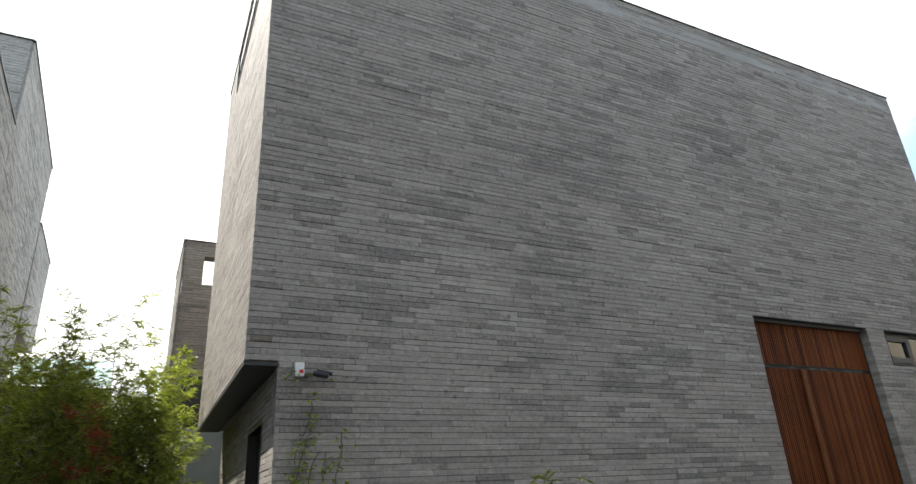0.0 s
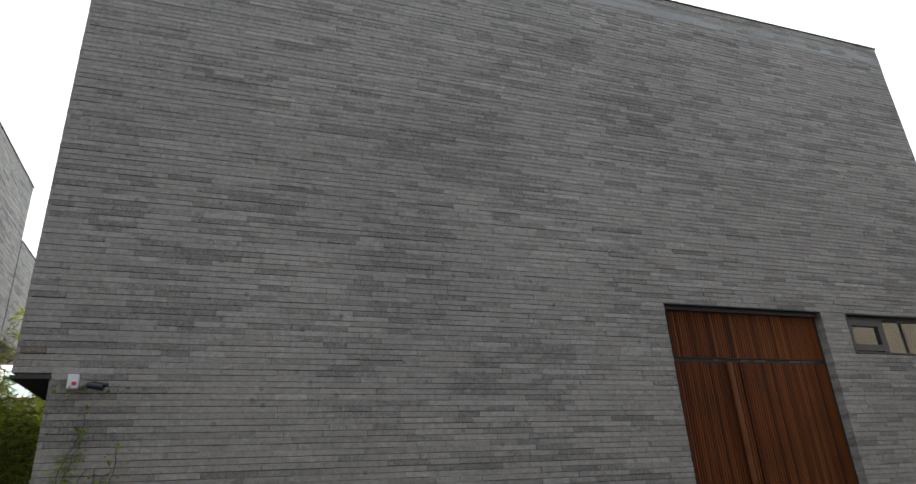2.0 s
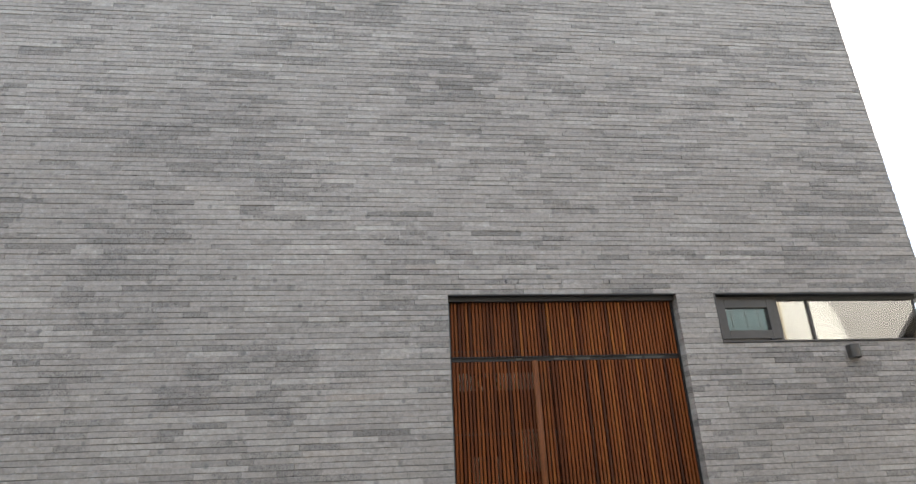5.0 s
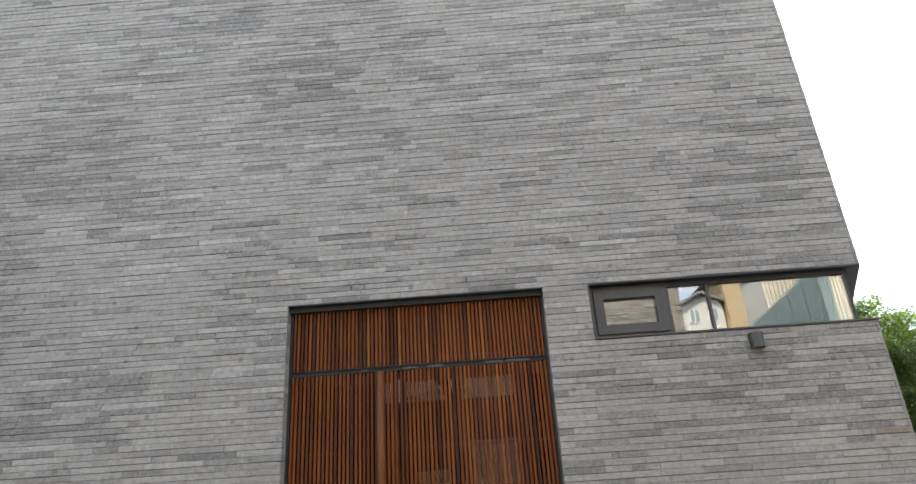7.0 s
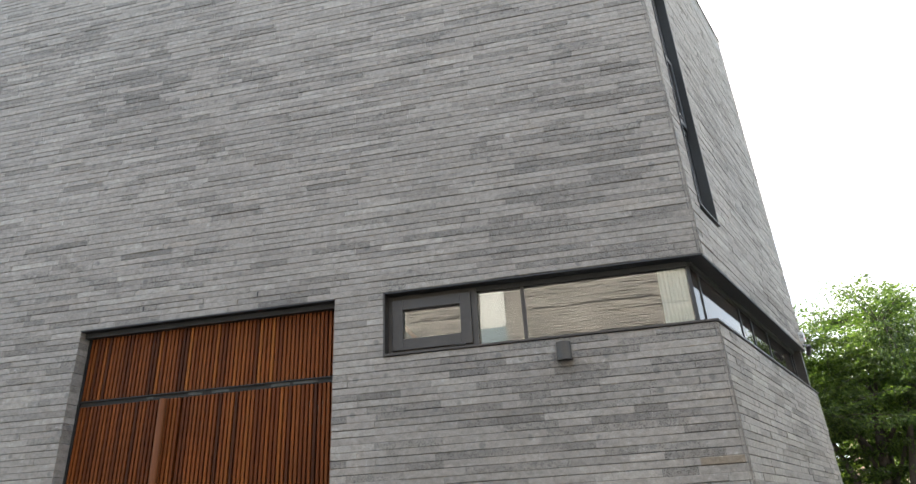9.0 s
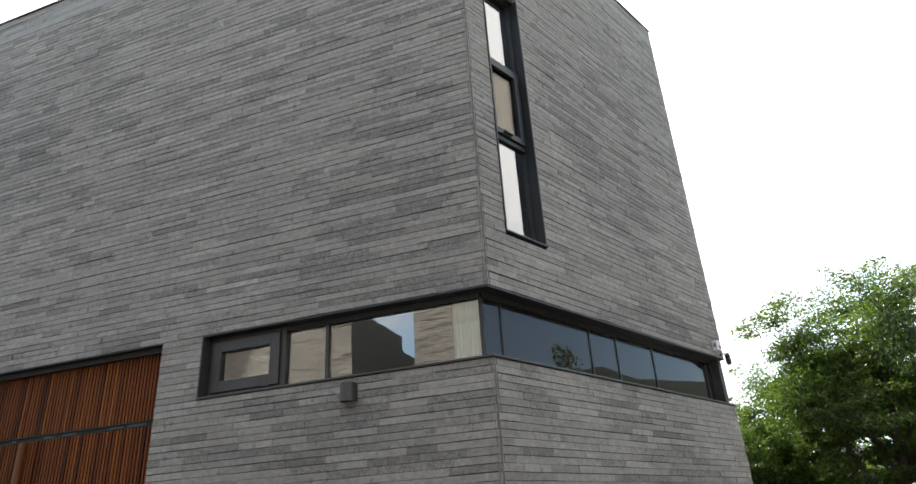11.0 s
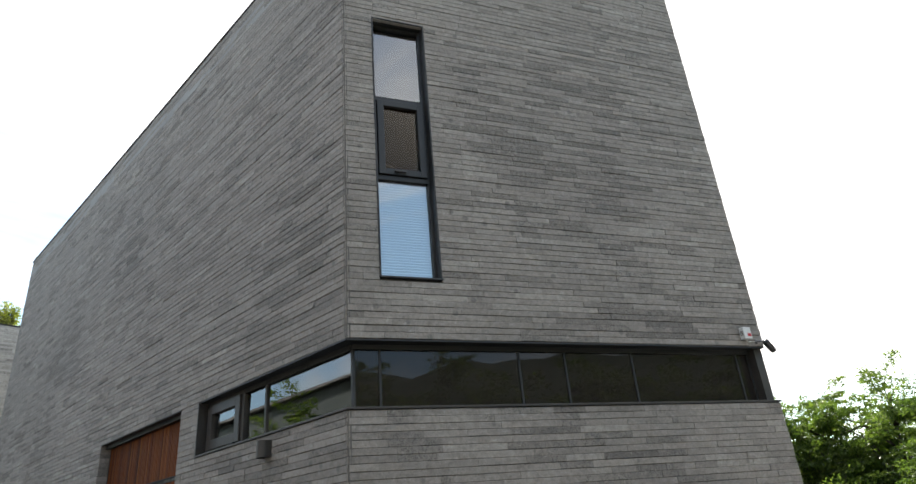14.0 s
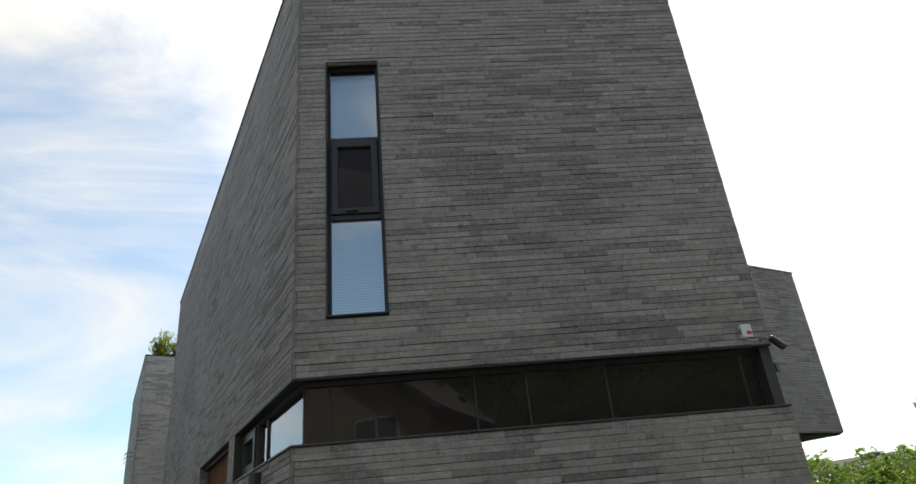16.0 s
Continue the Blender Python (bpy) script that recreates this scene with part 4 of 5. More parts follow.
def tree(x, y, height, spread, seed, tips=300, per_tip=120, leaf=0.085, mat=None, label="leafy green tree", crown_from=0.25, group="", stems=0):
    """A trunk, limbs that reach into a lumpy crown, and sprays of leaves at the twigs' ends."""
    rng = np.random.default_rng(seed)
    rnd = random.Random(seed)
    root = tagged(empty("tree"), label, "tree", group)
    root.location = (x, y, ground_z(x))
    zlo, zhi = height * crown_from, height
    zc, hz_ = (zlo + zhi) / 2, (zhi - zlo) / 2
    v = rng.normal(size=(tips, 3)) * np.array([1, 1, 0.8])
    v /= np.linalg.norm(v, axis=1, keepdims=True)
    lump = np.array([0.92 + 0.26 * noise.noise(Vector(d) * 1.7 + Vector((seed * 3.1, 0, 0))) for d in v])[:, None]
    r = rng.uniform(0.12, 1.0, (tips, 1)) ** 0.55
    ends = v * r * lump * np.array([spread, spread, hz_]) * 1.08
    ends[:, 2] += zc + 0.12 * hz_
    # leaders that stand out of the top of the crown
    ends[:, 2] += np.where((v[:, 2] > 0.45) & (r[:, 0] > 0.8), rng.uniform(0.0, 0.16, tips) * hz_, 0.0)
    bm = bmesh.new()
    r0 = 0.020 * height
    trunk = [Vector((0, 0, -0.2)), Vector((rnd.uniform(-.08, .08), rnd.uniform(-.08, .08), zlo * 0.9)), Vector((rnd.uniform(-.25, .25), rnd.uniform(-.25, .25), zc)), Vector((0, 0, zhi * 0.9))]
    tube(bm, trunk, [r0 * 1.15, r0, r0 * 0.5, r0 * 0.1], 9)
    for i in range(stems):
        ang = i * 2.1 + seed
        a, b = Vector((0.12 * math.cos(ang), 0.12 * math.sin(ang), -0.1)), Vector((spread * 0.42 * math.cos(ang), spread * 0.42 * math.sin(ang), zc))
        tube(bm, [a, a.lerp(b, 0.45) + Vector((0, 0, 0.25)), b], [r0 * 0.8, r0 * 0.62, r0 * 0.25], 8)
    nodes_ = [trunk[1].lerp(trunk[2], k / 4) for k in range(5)] + [trunk[2].lerp(trunk[3], k / 4) for k in range(1, 5)]
    for i in range(13):
        p = trunk[1].lerp(trunk[2], rnd.random() * 0.9) if i < 9 else trunk[2].lerp(trunk[3], rnd.random() * 0.6)
        ang = i * 2.4 + rnd.uniform(-0.4, 0.4)
        e = Vector((math.cos(ang) * spread * 0.72, math.sin(ang) * spread * 0.72, zlo + (zhi - zlo) * rnd.uniform(0.3, 0.85)))
        q = p.lerp(e, 0.5) + Vector((0, 0, 0.12 * spread))
        tube(bm, [p, q, e], [r0 * 0.42, r0 * 0.26, r0 * 0.08], 6)
        nodes_ += [p.lerp(q, k / 3) for k in range(1, 4)] + [q.lerp(e, k / 3) for k in range(1, 4)]
    na = np.array([tuple(n) for n in nodes_])
    starts = np.empty_like(ends)
    for i in range(tips):
        d = np.linalg.norm(na - ends[i], axis=1) + 0.4 * np.maximum(0, na[:, 2] - ends[i, 2])
        starts[i] = na[int(np.argmin(d))]
        a, b = Vector(starts[i]), Vector(ends[i])
        tube(bm, [a, a.lerp(b, 0.55) + Vector((0, 0, 0.05)), b], [r0 * 0.10, r0 * 0.06, r0 * 0.025], 4)
    part("trunk", bm, M_BARK, root, "", True)
    n = tips * per_tip
    idx = np.repeat(np.arange(tips), per_tip)
    out = ends - starts
    out /= np.maximum(np.linalg.norm(out, axis=1, keepdims=True), 1e-6)
    u = rng.beta(1.6, 1.1, (n, 1))
    reach = np.minimum(np.linalg.norm(ends - starts, axis=1, keepdims=True), 0.22 * spread + 0.25)
    c = ends[idx] - out[idx] * reach[idx] * (1 - u) * 1.15
    wide = (1.25 - 0.9 * u) * 0.098 * spread
    c = c + np.clip(rng.normal(size=(n, 3)), -1.8, 1.8) * wide * np.array([1, 1, 0.17])
    dirs = out[idx] * 0.8 + rng.normal(size=(n, 3)) * np.array([0.7, 0.7, 0.3]) + np.array([0, 0, -0.2])
    ob = new("crown", leaves_mesh("crown", c, dirs, leaf, leaf * 0.46, mat or M_LEAF, rng))
    ob.parent = root
    return root


def bush(x, y, height, spread, seed, leaves=9000, leaf=0.07, mat=None, label="dense green shrub", z=None):
    rng = np.random.default_rng(seed)
    root = tagged(empty("shrub"), label, "shrub")
    root.location = (x, y, ground_z(x) if z is None else z)
    bm = bmesh.new()
    k = 60
    a = np.zeros((k, 3))
    th = rng.uniform(0, 2 * math.pi, k)
    rr = np.sqrt(rng.uniform(0, 1, k)) * spread
    b = np.stack([np.cos(th) * rr, np.sin(th) * rr, height * rng.uniform(0.35, 1.0, k) * (1 - 0.35 * (rr / spread) ** 2)], axis=1)
    for e in b:
        tube(bm, [(0, 0, -0.05), tuple(e * 0.5 * np.array([1, 1, 1.1])), tuple(e)], [0.02 * height / 2, 0.012 * height / 2, 0.004], 5)
    part("stem", bm, M_BARK, root)
    idx = rng.integers(0, k, leaves)
    u = rng.beta(3.0, 1.2, (leaves, 1))
    c = b[idx] * u + rng.normal(size=(leaves, 3)) * np.array([0.13, 0.13, 0.10]) * spread
    c[:, 2] = np.maximum(c[:, 2], 0.02)
    dirs = c * np.array([1, 1, 0.4]) + rng.normal(size=(leaves, 3)) * 0.6
    ob = new("crown", leaves_mesh("crown", c, dirs, leaf, leaf * 0.5, mat or M_LEAF_FAR_LIT, rng))
    ob.parent = root
    return root


def bamboo(x, y, height, seed, mat=None, lean=0.35, sprays=33):
    """One culm of bamboo with its drooping leaf sprays."""
    rng = np.random.default_rng(seed)
    rnd = random.Random(seed)
    root = tagged(empty("bamboo"), "slender bamboo culm with drooping narrow leaves", "bamboo", "bamboo grove")
    root.location = (x, y, ground_z(x))
    th = rnd.uniform(0, 6.28)
    off = Vector((math.cos(th), math.sin(th), 0)) * lean * rnd.uniform(0.2, 1)
    pts = [Vector((0, 0, 0)) + off * (k / 8) ** 2.2 + Vector((0, 0, height * k / 8)) for k in range(9)]
    pts[-1] += off * 0.4 - Vector((0, 0, 0.1))
    bm = bmesh.new()
    r = 0.0065
    tube(bm, pts, [r * (1 - 0.085 * k) for k in range(9)], 6)
    cs, ds = [], []
    n = sprays
    for i in range(n):
        k = 0.18 + 0.82 * (i + rnd.random()) / n
        f = k * 8
        p = pts[min(7, int(f))].lerp(pts[min(8, int(f) + 1)], f - int(f)) if f < 8 else pts[8]
        ang = rnd.uniform(0, 6.28)
        ln = rnd.uniform(0.16, 0.5) * (1.15 - 0.65 * k)
        e = p + Vector((math.cos(ang) * ln, math.sin(ang) * ln, ln * rnd.uniform(0.3, 1.0)))
        tube(bm, [p, e], [0.002, 0.001], 3)
        for j in range(rnd.randint(12, 20)):
            u = rnd.uniform(0.25, 1.0)
            cs.append(p.lerp(e, u))
            a2 = rnd.uniform(0, 6.28)
            ds.append((math.cos(a2) + (e - p).x * 2, math.sin(a2) + (e - p).y * 2, rnd.uniform(-0.5, 0.9)))
    part("culm", bm, M_CULM, root)
    ob = new("foliage", leaves_mesh("foliage", np.array(cs), np.array(ds), 0.115, 0.0115, mat or M_BAMBOO, rng, 0.3))
    ob.parent = root
    return root


rnd = random.Random(11)
for i in range(118):
    x = -1.3 + 2.25 * rnd.random()
    y = rnd.uniform(8.5, 11.4)
    # the grove is lower where two clumps meet
    low = 0.42 * math.exp(-((x - 0.24) / 0.2) ** 2)
    bamboo(x, y, (3.34 - low) * rnd.uniform(0.82, 1.04) + 0.19 * (y - 8.8) - ground_z(x), 100 + i)
for i in range(7):
    bamboo(rnd.uniform(0.75, 1.25), rnd.uniform(10.6, 11.6), rnd.uniform(2.2, 3.0), 300 + i)
for i, (x, y, h) in enumerate(((-0.30, 8.7, 3.85), (-0.12, 8.9, 3.75), (-0.20, 8.75, 3.6), (-0.02, 8.8, 3.45), (0.44, 8.6, 3.85), (0.52, 9.0, 3.7), (0.36, 8.8, 3.45), (0.92, 8.7, 3.4), (1.0, 9.1, 3.35), (0.84, 8.8, 3.3), (-0.62, 8.6, 3.55), (-0.8, 8.7, 3.75), (-0.95, 8.6, 3.9), (-1.2, 8.5, 4.1))):
    bamboo(x, y, h + 0.14 - ground_z(x), 350 + i, None, 0.14, 34)
for i, (x, y, h) in enumerate(((0.10, 8.25, 2.62), (0.22, 8.2, 2.74), (0.30, 8.3, 2.6))):
    bamboo(x, y, h - ground_z(x), 390 + i, M_REDLEAF, 0.1, 12)
bamboo(3.70, 5.3, 1.80 - ground_z(3.7), 410, None, 0.03, 10)
bamboo(3.90, 5.35, 1.70 - ground_z(3.9), 411, None, 0.05, 9)

# creeper on the lower corner of the front wall
def creeper(x, z0, z1, seed):
    rng = np.random.default_rng(seed)
    rnd = random.Random(seed)
    root = tagged(empty("creeper"), "thin green creeper climbing the brick wall", "vine")
    bm = bmesh.new()
    cs, ds = [], []
    for k in range(7):
        p = Vector((x + rnd.uniform(-0.13, 0.17), 5.872, z0))
        pts = [p.copy()]
        top = rnd.uniform(z0 + (z1 - z0) * 0.6, z1)
        while p.z < top:
            p = p + Vector((rnd.gauss(0.002, 0.018), 0, 0.05))
            pts.append(p.copy())
            if rnd.random() < 0.75:
                for j in range(rnd.randint(2, 6)):
                    cs.append(p + Vector((rnd.gauss(0, 0.04), -abs(rnd.gauss(0, 0.025)) - 0.004, rnd.gauss(0, 0.02))))
                    ds.append((rnd.gauss(0, 1), -0.5 - rnd.random(), rnd.gauss(-0.2, 0.5)))
        tube(bm, pts, [0.003] * len(pts), 4)
    for j in range(14):
        zc = z1 - rnd.random() * 0.1
        cs.append(Vector((x + rnd.uniform(-0.1, 0.45), 5.84, zc + 0.02)))
        ds.append((rnd.gauss(0, 1), -0.6, rnd.gauss(0, 0.4)))
    part("stem", bm, M_BARK, root)
    ob = new("foliage", leaves_mesh("foliage", np.array(cs), np.array(ds), 0.06, 0.032, M_IVY, rng, 0.2))
    ob.parent = root
    return root


creeper(1.66, 0.2, 2.62, 7)

# trees on the far side of the house, and one in its courtyard
tree(8.5, 11.0, 5.6, 1.3, 17, 90, 40, 0.08, None, "slender tree with thin branches in the courtyard", 0.5)
tree(16.95, 16.2, 5.4, 2.6, 1, 600, 150, 0.082, None, "broad green street tree with several stems", 0.24, "", 3)
tree(19.6, 18.8, 5.7, 2.2, 2, 420, 130, 0.09, None, "broad green street tree with several stems", 0.14, "", 3)
tree(14.9, 22.5, 4.4, 2.2, 3, 200, 110, 0.11, M_LEAF_FAR_LIT, "green tree beyond the house", 0.12)
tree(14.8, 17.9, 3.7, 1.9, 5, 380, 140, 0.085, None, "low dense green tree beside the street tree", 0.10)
tree(12.3, 21.6, 4.6, 2.0, 4, 180, 110, 0.11, M_LEAF_FAR_LIT, "green tree beyond the house", 0.12)
tree(10.6, 22.2, 4.7, 1.9, 6, 170, 110, 0.11, M_LEAF_FAR_LIT, "green tree beyond the house", 0.12)
tree(9.9, 21.4, 4.3, 1.2, 9, 150, 100, 0.11, M_LEAF_FAR_LIT, "green tree beyond the house", 0.1)
tree(19.4, 23.5, 5.2, 2.4, 8, 150, 100, 0.12, M_LEAF_FAR_LIT, "green tree beyond the house", 0.12)
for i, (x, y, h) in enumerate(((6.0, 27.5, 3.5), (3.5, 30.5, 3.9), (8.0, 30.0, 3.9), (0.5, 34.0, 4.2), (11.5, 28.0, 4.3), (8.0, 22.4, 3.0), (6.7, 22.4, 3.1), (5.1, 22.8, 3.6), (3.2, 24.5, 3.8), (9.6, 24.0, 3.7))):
    tree(x, y, h, 2.0, 80 + i, 130, 80, 0.13, M_LEAF_FAR_LIT, "small green tree down the lane", 0.08, "trees down the lane")
# shrubs near the street trees get the darker leaf, as if in their shade
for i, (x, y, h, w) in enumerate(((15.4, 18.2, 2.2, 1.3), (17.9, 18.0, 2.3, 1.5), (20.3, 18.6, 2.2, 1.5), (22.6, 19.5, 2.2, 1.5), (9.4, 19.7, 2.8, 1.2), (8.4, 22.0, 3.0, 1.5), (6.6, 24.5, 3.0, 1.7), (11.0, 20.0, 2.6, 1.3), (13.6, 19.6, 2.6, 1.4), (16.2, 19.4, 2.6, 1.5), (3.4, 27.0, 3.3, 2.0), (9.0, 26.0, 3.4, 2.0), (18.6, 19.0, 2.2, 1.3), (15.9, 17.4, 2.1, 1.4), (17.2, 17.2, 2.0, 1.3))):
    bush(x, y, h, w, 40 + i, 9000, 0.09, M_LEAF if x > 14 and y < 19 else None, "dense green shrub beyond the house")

bm = bmesh.new()
vs = [bm.verts.new((x, y, ground_z(x) + 0.03)) for x, y in ((10.5, 15.2), (29.5, 15.2), (29.5, 34), (10.5, 34))]
bm.faces.new(vs)
tagged(part("lawn", bm, M_GRASS), "green lawn under the street trees", "lawn", kind="structure")
for i, (x, y) in enumerate(((15.6, 15.6), (16.5, 15.4), (17.6, 15.5), (18.6, 15.7))):
    bush(x, y, 0.9, 0.5, 90 + i, 1500, 0.06, M_IVY, "low yellow-green shrub under the trees")

# ---- neighbouring houses ----
M_PALEWALL = M_BRICK_PALE


def brick_block(name, label, corners, z0, z1, mat, category="house", course=0.052):
    """A neighbouring block whose walls are courses of long bricks."""
    root = tagged(empty(name), label, category)
    root.location = (*corners[0], 0)
    n = len(corners)
    inv = Matrix.Translation(-root.location)
    bm = bmesh.new()
    lo = [bm.verts.new(inv @ Vector((x, y, z0))) for x, y in corners]
    hi = [bm.verts.new(inv @ Vector((x, y, z1))) for x, y in corners]
    for i in range(n):
        bm.faces.new((lo[i], lo[(i + 1) % n], hi[(i + 1) % n], hi[i]))
    bm.faces.new(hi)
    bm.faces.new(list(reversed(lo)))
    part("wall", bm, M_MORTAR, root)
    return root


def skin(root, face, z0, z1, holes, mat, seed, s0=0.0, s1=None, depth=0.003, joint=JOINT, course=COURSE):
    ob = lay_bricks(face, root, z0, z1, holes, mat, seed, None, s0, s1, depth=depth, joint=joint, course=course)
    f = Matrix.Translation(-root.location)
    ob.matrix_basis = f
    # stand the courses a little off the wall behind them
    ob.matrix_basis = Matrix.Translation(face.n * 0.034) @ f
    return ob


def coping(root, pts, z, w=0.05):
    bm = bmesh.new()
    inv = Matrix.Translation(-root.location)
    for p, q in zip(pts, pts[1:]):
        f = Face(p, q)
        box(bm, (-0.03, -0.05, z), (f.length + 0.03, 0.2, z + 0.02), inv @ f.m)
    return part("coping", bm, M_STEEL, root)


# pale house with a stepped parapet
lb = brick_block("house", "pale grey brick house with a stepped flat roof", [(-8, 10.66), (-1.58, 10.66), (-1.62, 15.0), (-8, 15.0)], -0.6, 8.62, M_MORTAR)
skin(lb, Face((-1.58, 10.66), (-1.62, 15.0)), 2.5, 8.62, [], M_PALEWALL, 21)
skin(lb, Face((-4.0, 10.66), (-1.58, 10.66)), 2.5, 8.62, [], M_PALEWALL, 22)
coping(lb, [(-8, 10.66), (-1.58, 10.66), (-1.62, 15.0)], 8.62)
lb3 = brick_block("house", "lower terrace block of the pale brick house", [(-8, 8.6), (-1.58, 8.6), (-1.58, 10.65), (-8, 10.65)], -0.6, 7.10, M_MORTAR)
skin(lb3, Face((-1.58, 8.6), (-1.58, 10.65)), 2.5, 7.10, [], M_PALEWALL, 29)
coping(lb3, [(-1.58, 8.6), (-1.58, 10.62)], 7.10)
lb2 = brick_block("house", "pale grey brick wing one step lower", [(-8, 15.0), (-1.60, 15.0), (-1.60, 17.4), (-8, 17.4)], 5.2, 7.33, M_MORTAR)
skin(lb2, Face((-1.60, 15.0), (-1.60, 17.4)), 5.2, 7.33, [], M_PALEWALL, 23)
coping(lb2, [(-1.60, 15.0), (-1.60, 17.4)], 7.33)

part("base_wall", boxes(((0, 0.02, -0.6), (5.2, 2.3, 5.2))), M_CONCRETE, lb2)
M_CLEAR = glass("clear_glass", (0.80, 0.90, 0.88), 0.05)
terrace = tagged(empty("house"), "low beige rendered house with a roof terrace", "house")
terrace.location = (-1.6, 16.0, 0)
M_RENDER = mottled("pale_render", (0.50, 0.48, 0.43), (0.60, 0.58, 0.53), 1.0, 0.85)
part("wall", boxes(((-0.2, 0, -0.6), (1.75, 5, 4.2))), M_RENDER, terrace)
part("coping", boxes(((-0.22, -0.03, 4.2), (1.78, 0.2, 4.23))), M_STEEL, terrace)
rail = tagged(empty("glass_balustrade"), "clear glass balustrade with slim metal posts on the roof terrace", "balustrade")
rail.location = (-1.6, 16.1, 4.23)
for i in range(4):
    part("post", boxes(((-0.1 + i * 0.6, 0, 0), (-0.08 + i * 0.6, 0.02, 0.62))), M_GREYMETAL, rail)
    if i < 3:
        part("pane", boxes(((-0.06 + i * 0.6, 0.01, 0.06), (0.49 + i * 0.6, 0.02, 0.59))), M_CLEAR, rail).visible_shadow = False

# house along the street
nb = brick_block("house", "grey brick house along the street with a shrub on its roof", [(-9, 5.43), (-2.45, 5.43), (-2.47, 8.3), (-9, 8.3)], -1.2, 7.90, M_MORTAR)
skin(nb, Face((-2.45, 5.43), (-2.47, 8.3)), 1.5, 7.90, [], M_BRICK_PALE, 24)
skin(nb, Face((-9, 5.43), (-2.45, 5.43)), 1.5, 7.90, [], M_BRICK_PALE, 25)
coping(nb, [(-9, 5.43), (-2.45, 5.43), (-2.47, 8.3)], 7.90)
bracket = tagged(empty("wall_bracket"), "thin grey metal bracket of three rods on the street house", "bracket")
for k in range(3):
    bm = bmesh.new()
    tube(bm, [(-2.62, 5.43, 5.28 - 0.11 * k), (-2.62, 5.22, 5.28 - 0.11 * k), (-2.62, 5.16, 5.20 - 0.11 * k)], [0.012] * 3, 6)
    part("rod", bm, M_GREYMETAL, bracket)
bush(-3.75, 5.9, 1.35, 0.36, 71, 1500, 0.09, M_BAMBOO, "yellow-green shrub on the flat roof", 7.87)
bush(-3.75, 6.45, 1.25, 0.36, 72, 1500, 0.09, M_BAMBOO, "yellow-green shrub on the flat roof", 7.87)

# taller block behind with an opening in its parapet
FB = 13.0
fb = brick_block("house", "dark grey brick house behind the bamboo", [(1.09, FB + 0.3), (4.6, FB + 0.3), (4.6, 15.3), (1.122, 15.3)], -0.6, 5.6, M_MORTAR)
f = Face((1.09, FB), (4.6, FB))
hole = (1.44 - 1.09, 1.95 - 1.09, 5.68, 6.27)
slab = wall_slab("parapet_wall", f, -0.6, 6.54, [hole], M_MORTAR, 0.28)
slab.parent = fb
slab.matrix_basis = Matrix.Translation(-fb.location)
skin(fb, f, 3.7, 6.54, [hole], M_BRICK, 26)
skin(fb, Face((1.122, 15.3), (1.09, FB)), 1.5, 6.54, [], M_BRICK, 27)
coping(fb, [(1.122, 15.3), (1.09, FB), (4.6, FB)], 6.54)
w = empty("window")
w.parent = fb
iv = Matrix.Translation(-fb.location)
part("window_frame", boxes(((0.2, -0.06, 3.05), (1.6, 0.05, 3.95)), m=iv @ f.m), M_STEEL, w)
part("pane", boxes(((0.2, -0.065, 1.0), (1.6, -0.02, 3.05)), m=iv @ f.m), M_FROST, w, "pale blue-grey frosted pane")

bm = bmesh.new()
tube(bm, [Vector((1.06, 14.9, 0.0)) - fb.location, Vector((1.06, 14.9, 4.5)) - fb.location], [0.035, 0.035], 10)
part("rain_pipe", bm, M_WHITEBOX, fb, "pale grey rain pipe", True)

# overhanging block behind
rb = brick_block("house", "dark grey brick block overhanging above the trees", [(5.0, 15.6), (8.90, 15.6), (8.86, 18.15), (5.0, 18.15)], 3.66, 7.22, M_MORTAR)
skin(rb, Face((8.90, 15.6), (8.86, 18.15)), 3.67, 7.22, [], M_BRICK, 28)
coping(rb, [(8.90, 15.6), (8.86, 18.15)], 7.22)
part("base_wall", boxes(((0.0, 0.2, -0.6), (1.6, 2.4, 3.63))), M_MORTAR, rb).location = (0, 0, 0)
part("soffit", boxes(((0.1, 0.02, 3.63), (3.84, 2.5, 3.658))), M_FRAME_DARK, rb)
part("wall_light", boxes(((3.87, 0.95, 4.88), (3.95, 1.06, 5.06)), bevel=0.01), M_BLACK, rb)

# houses across the street, seen in the glass
M_BEIGE = mottled("beige_render", (0.46, 0.40, 0.30), (0.54, 0.48, 0.37), 1.0, 0.85)
M_CREAM = mottled("cream_render", (0.52, 0.51, 0.47), (0.62, 0.61, 0.56), 1.0, 0.85)
M_DARKWALL = mottled("dark_sheet", (0.06, 0.075, 0.07), (0.10, 0.115, 0.105), 1.0, 0.6)
M_OCHRE = mottled("ochre_render", (0.38, 0.28, 0.16), (0.46, 0.36, 0.22), 1.0, 0.85)
M_TILE = mottled("roof_tile", (0.15, 0.145, 0.14), (0.23, 0.22, 0.21), 3.0, 0.8)
op = brick_block("house", "grey brick house across the street", [(5.8, -16), (15.3, -16), (15.3, -8), (5.8, -8)], -0.6, 9.6, M_MORTAR)
OP_HOLE = (15.3 - 9.3, 15.3 - 8.5, 5.2, 9.32)
skin(op, Face((15.3, -8), (5.8, -8)), 1.0, 9.6, [OP_HOLE], M_BRICK, 31, depth=0.014, joint=0.018, course=0.088)
w = empty("window")
w.parent = op
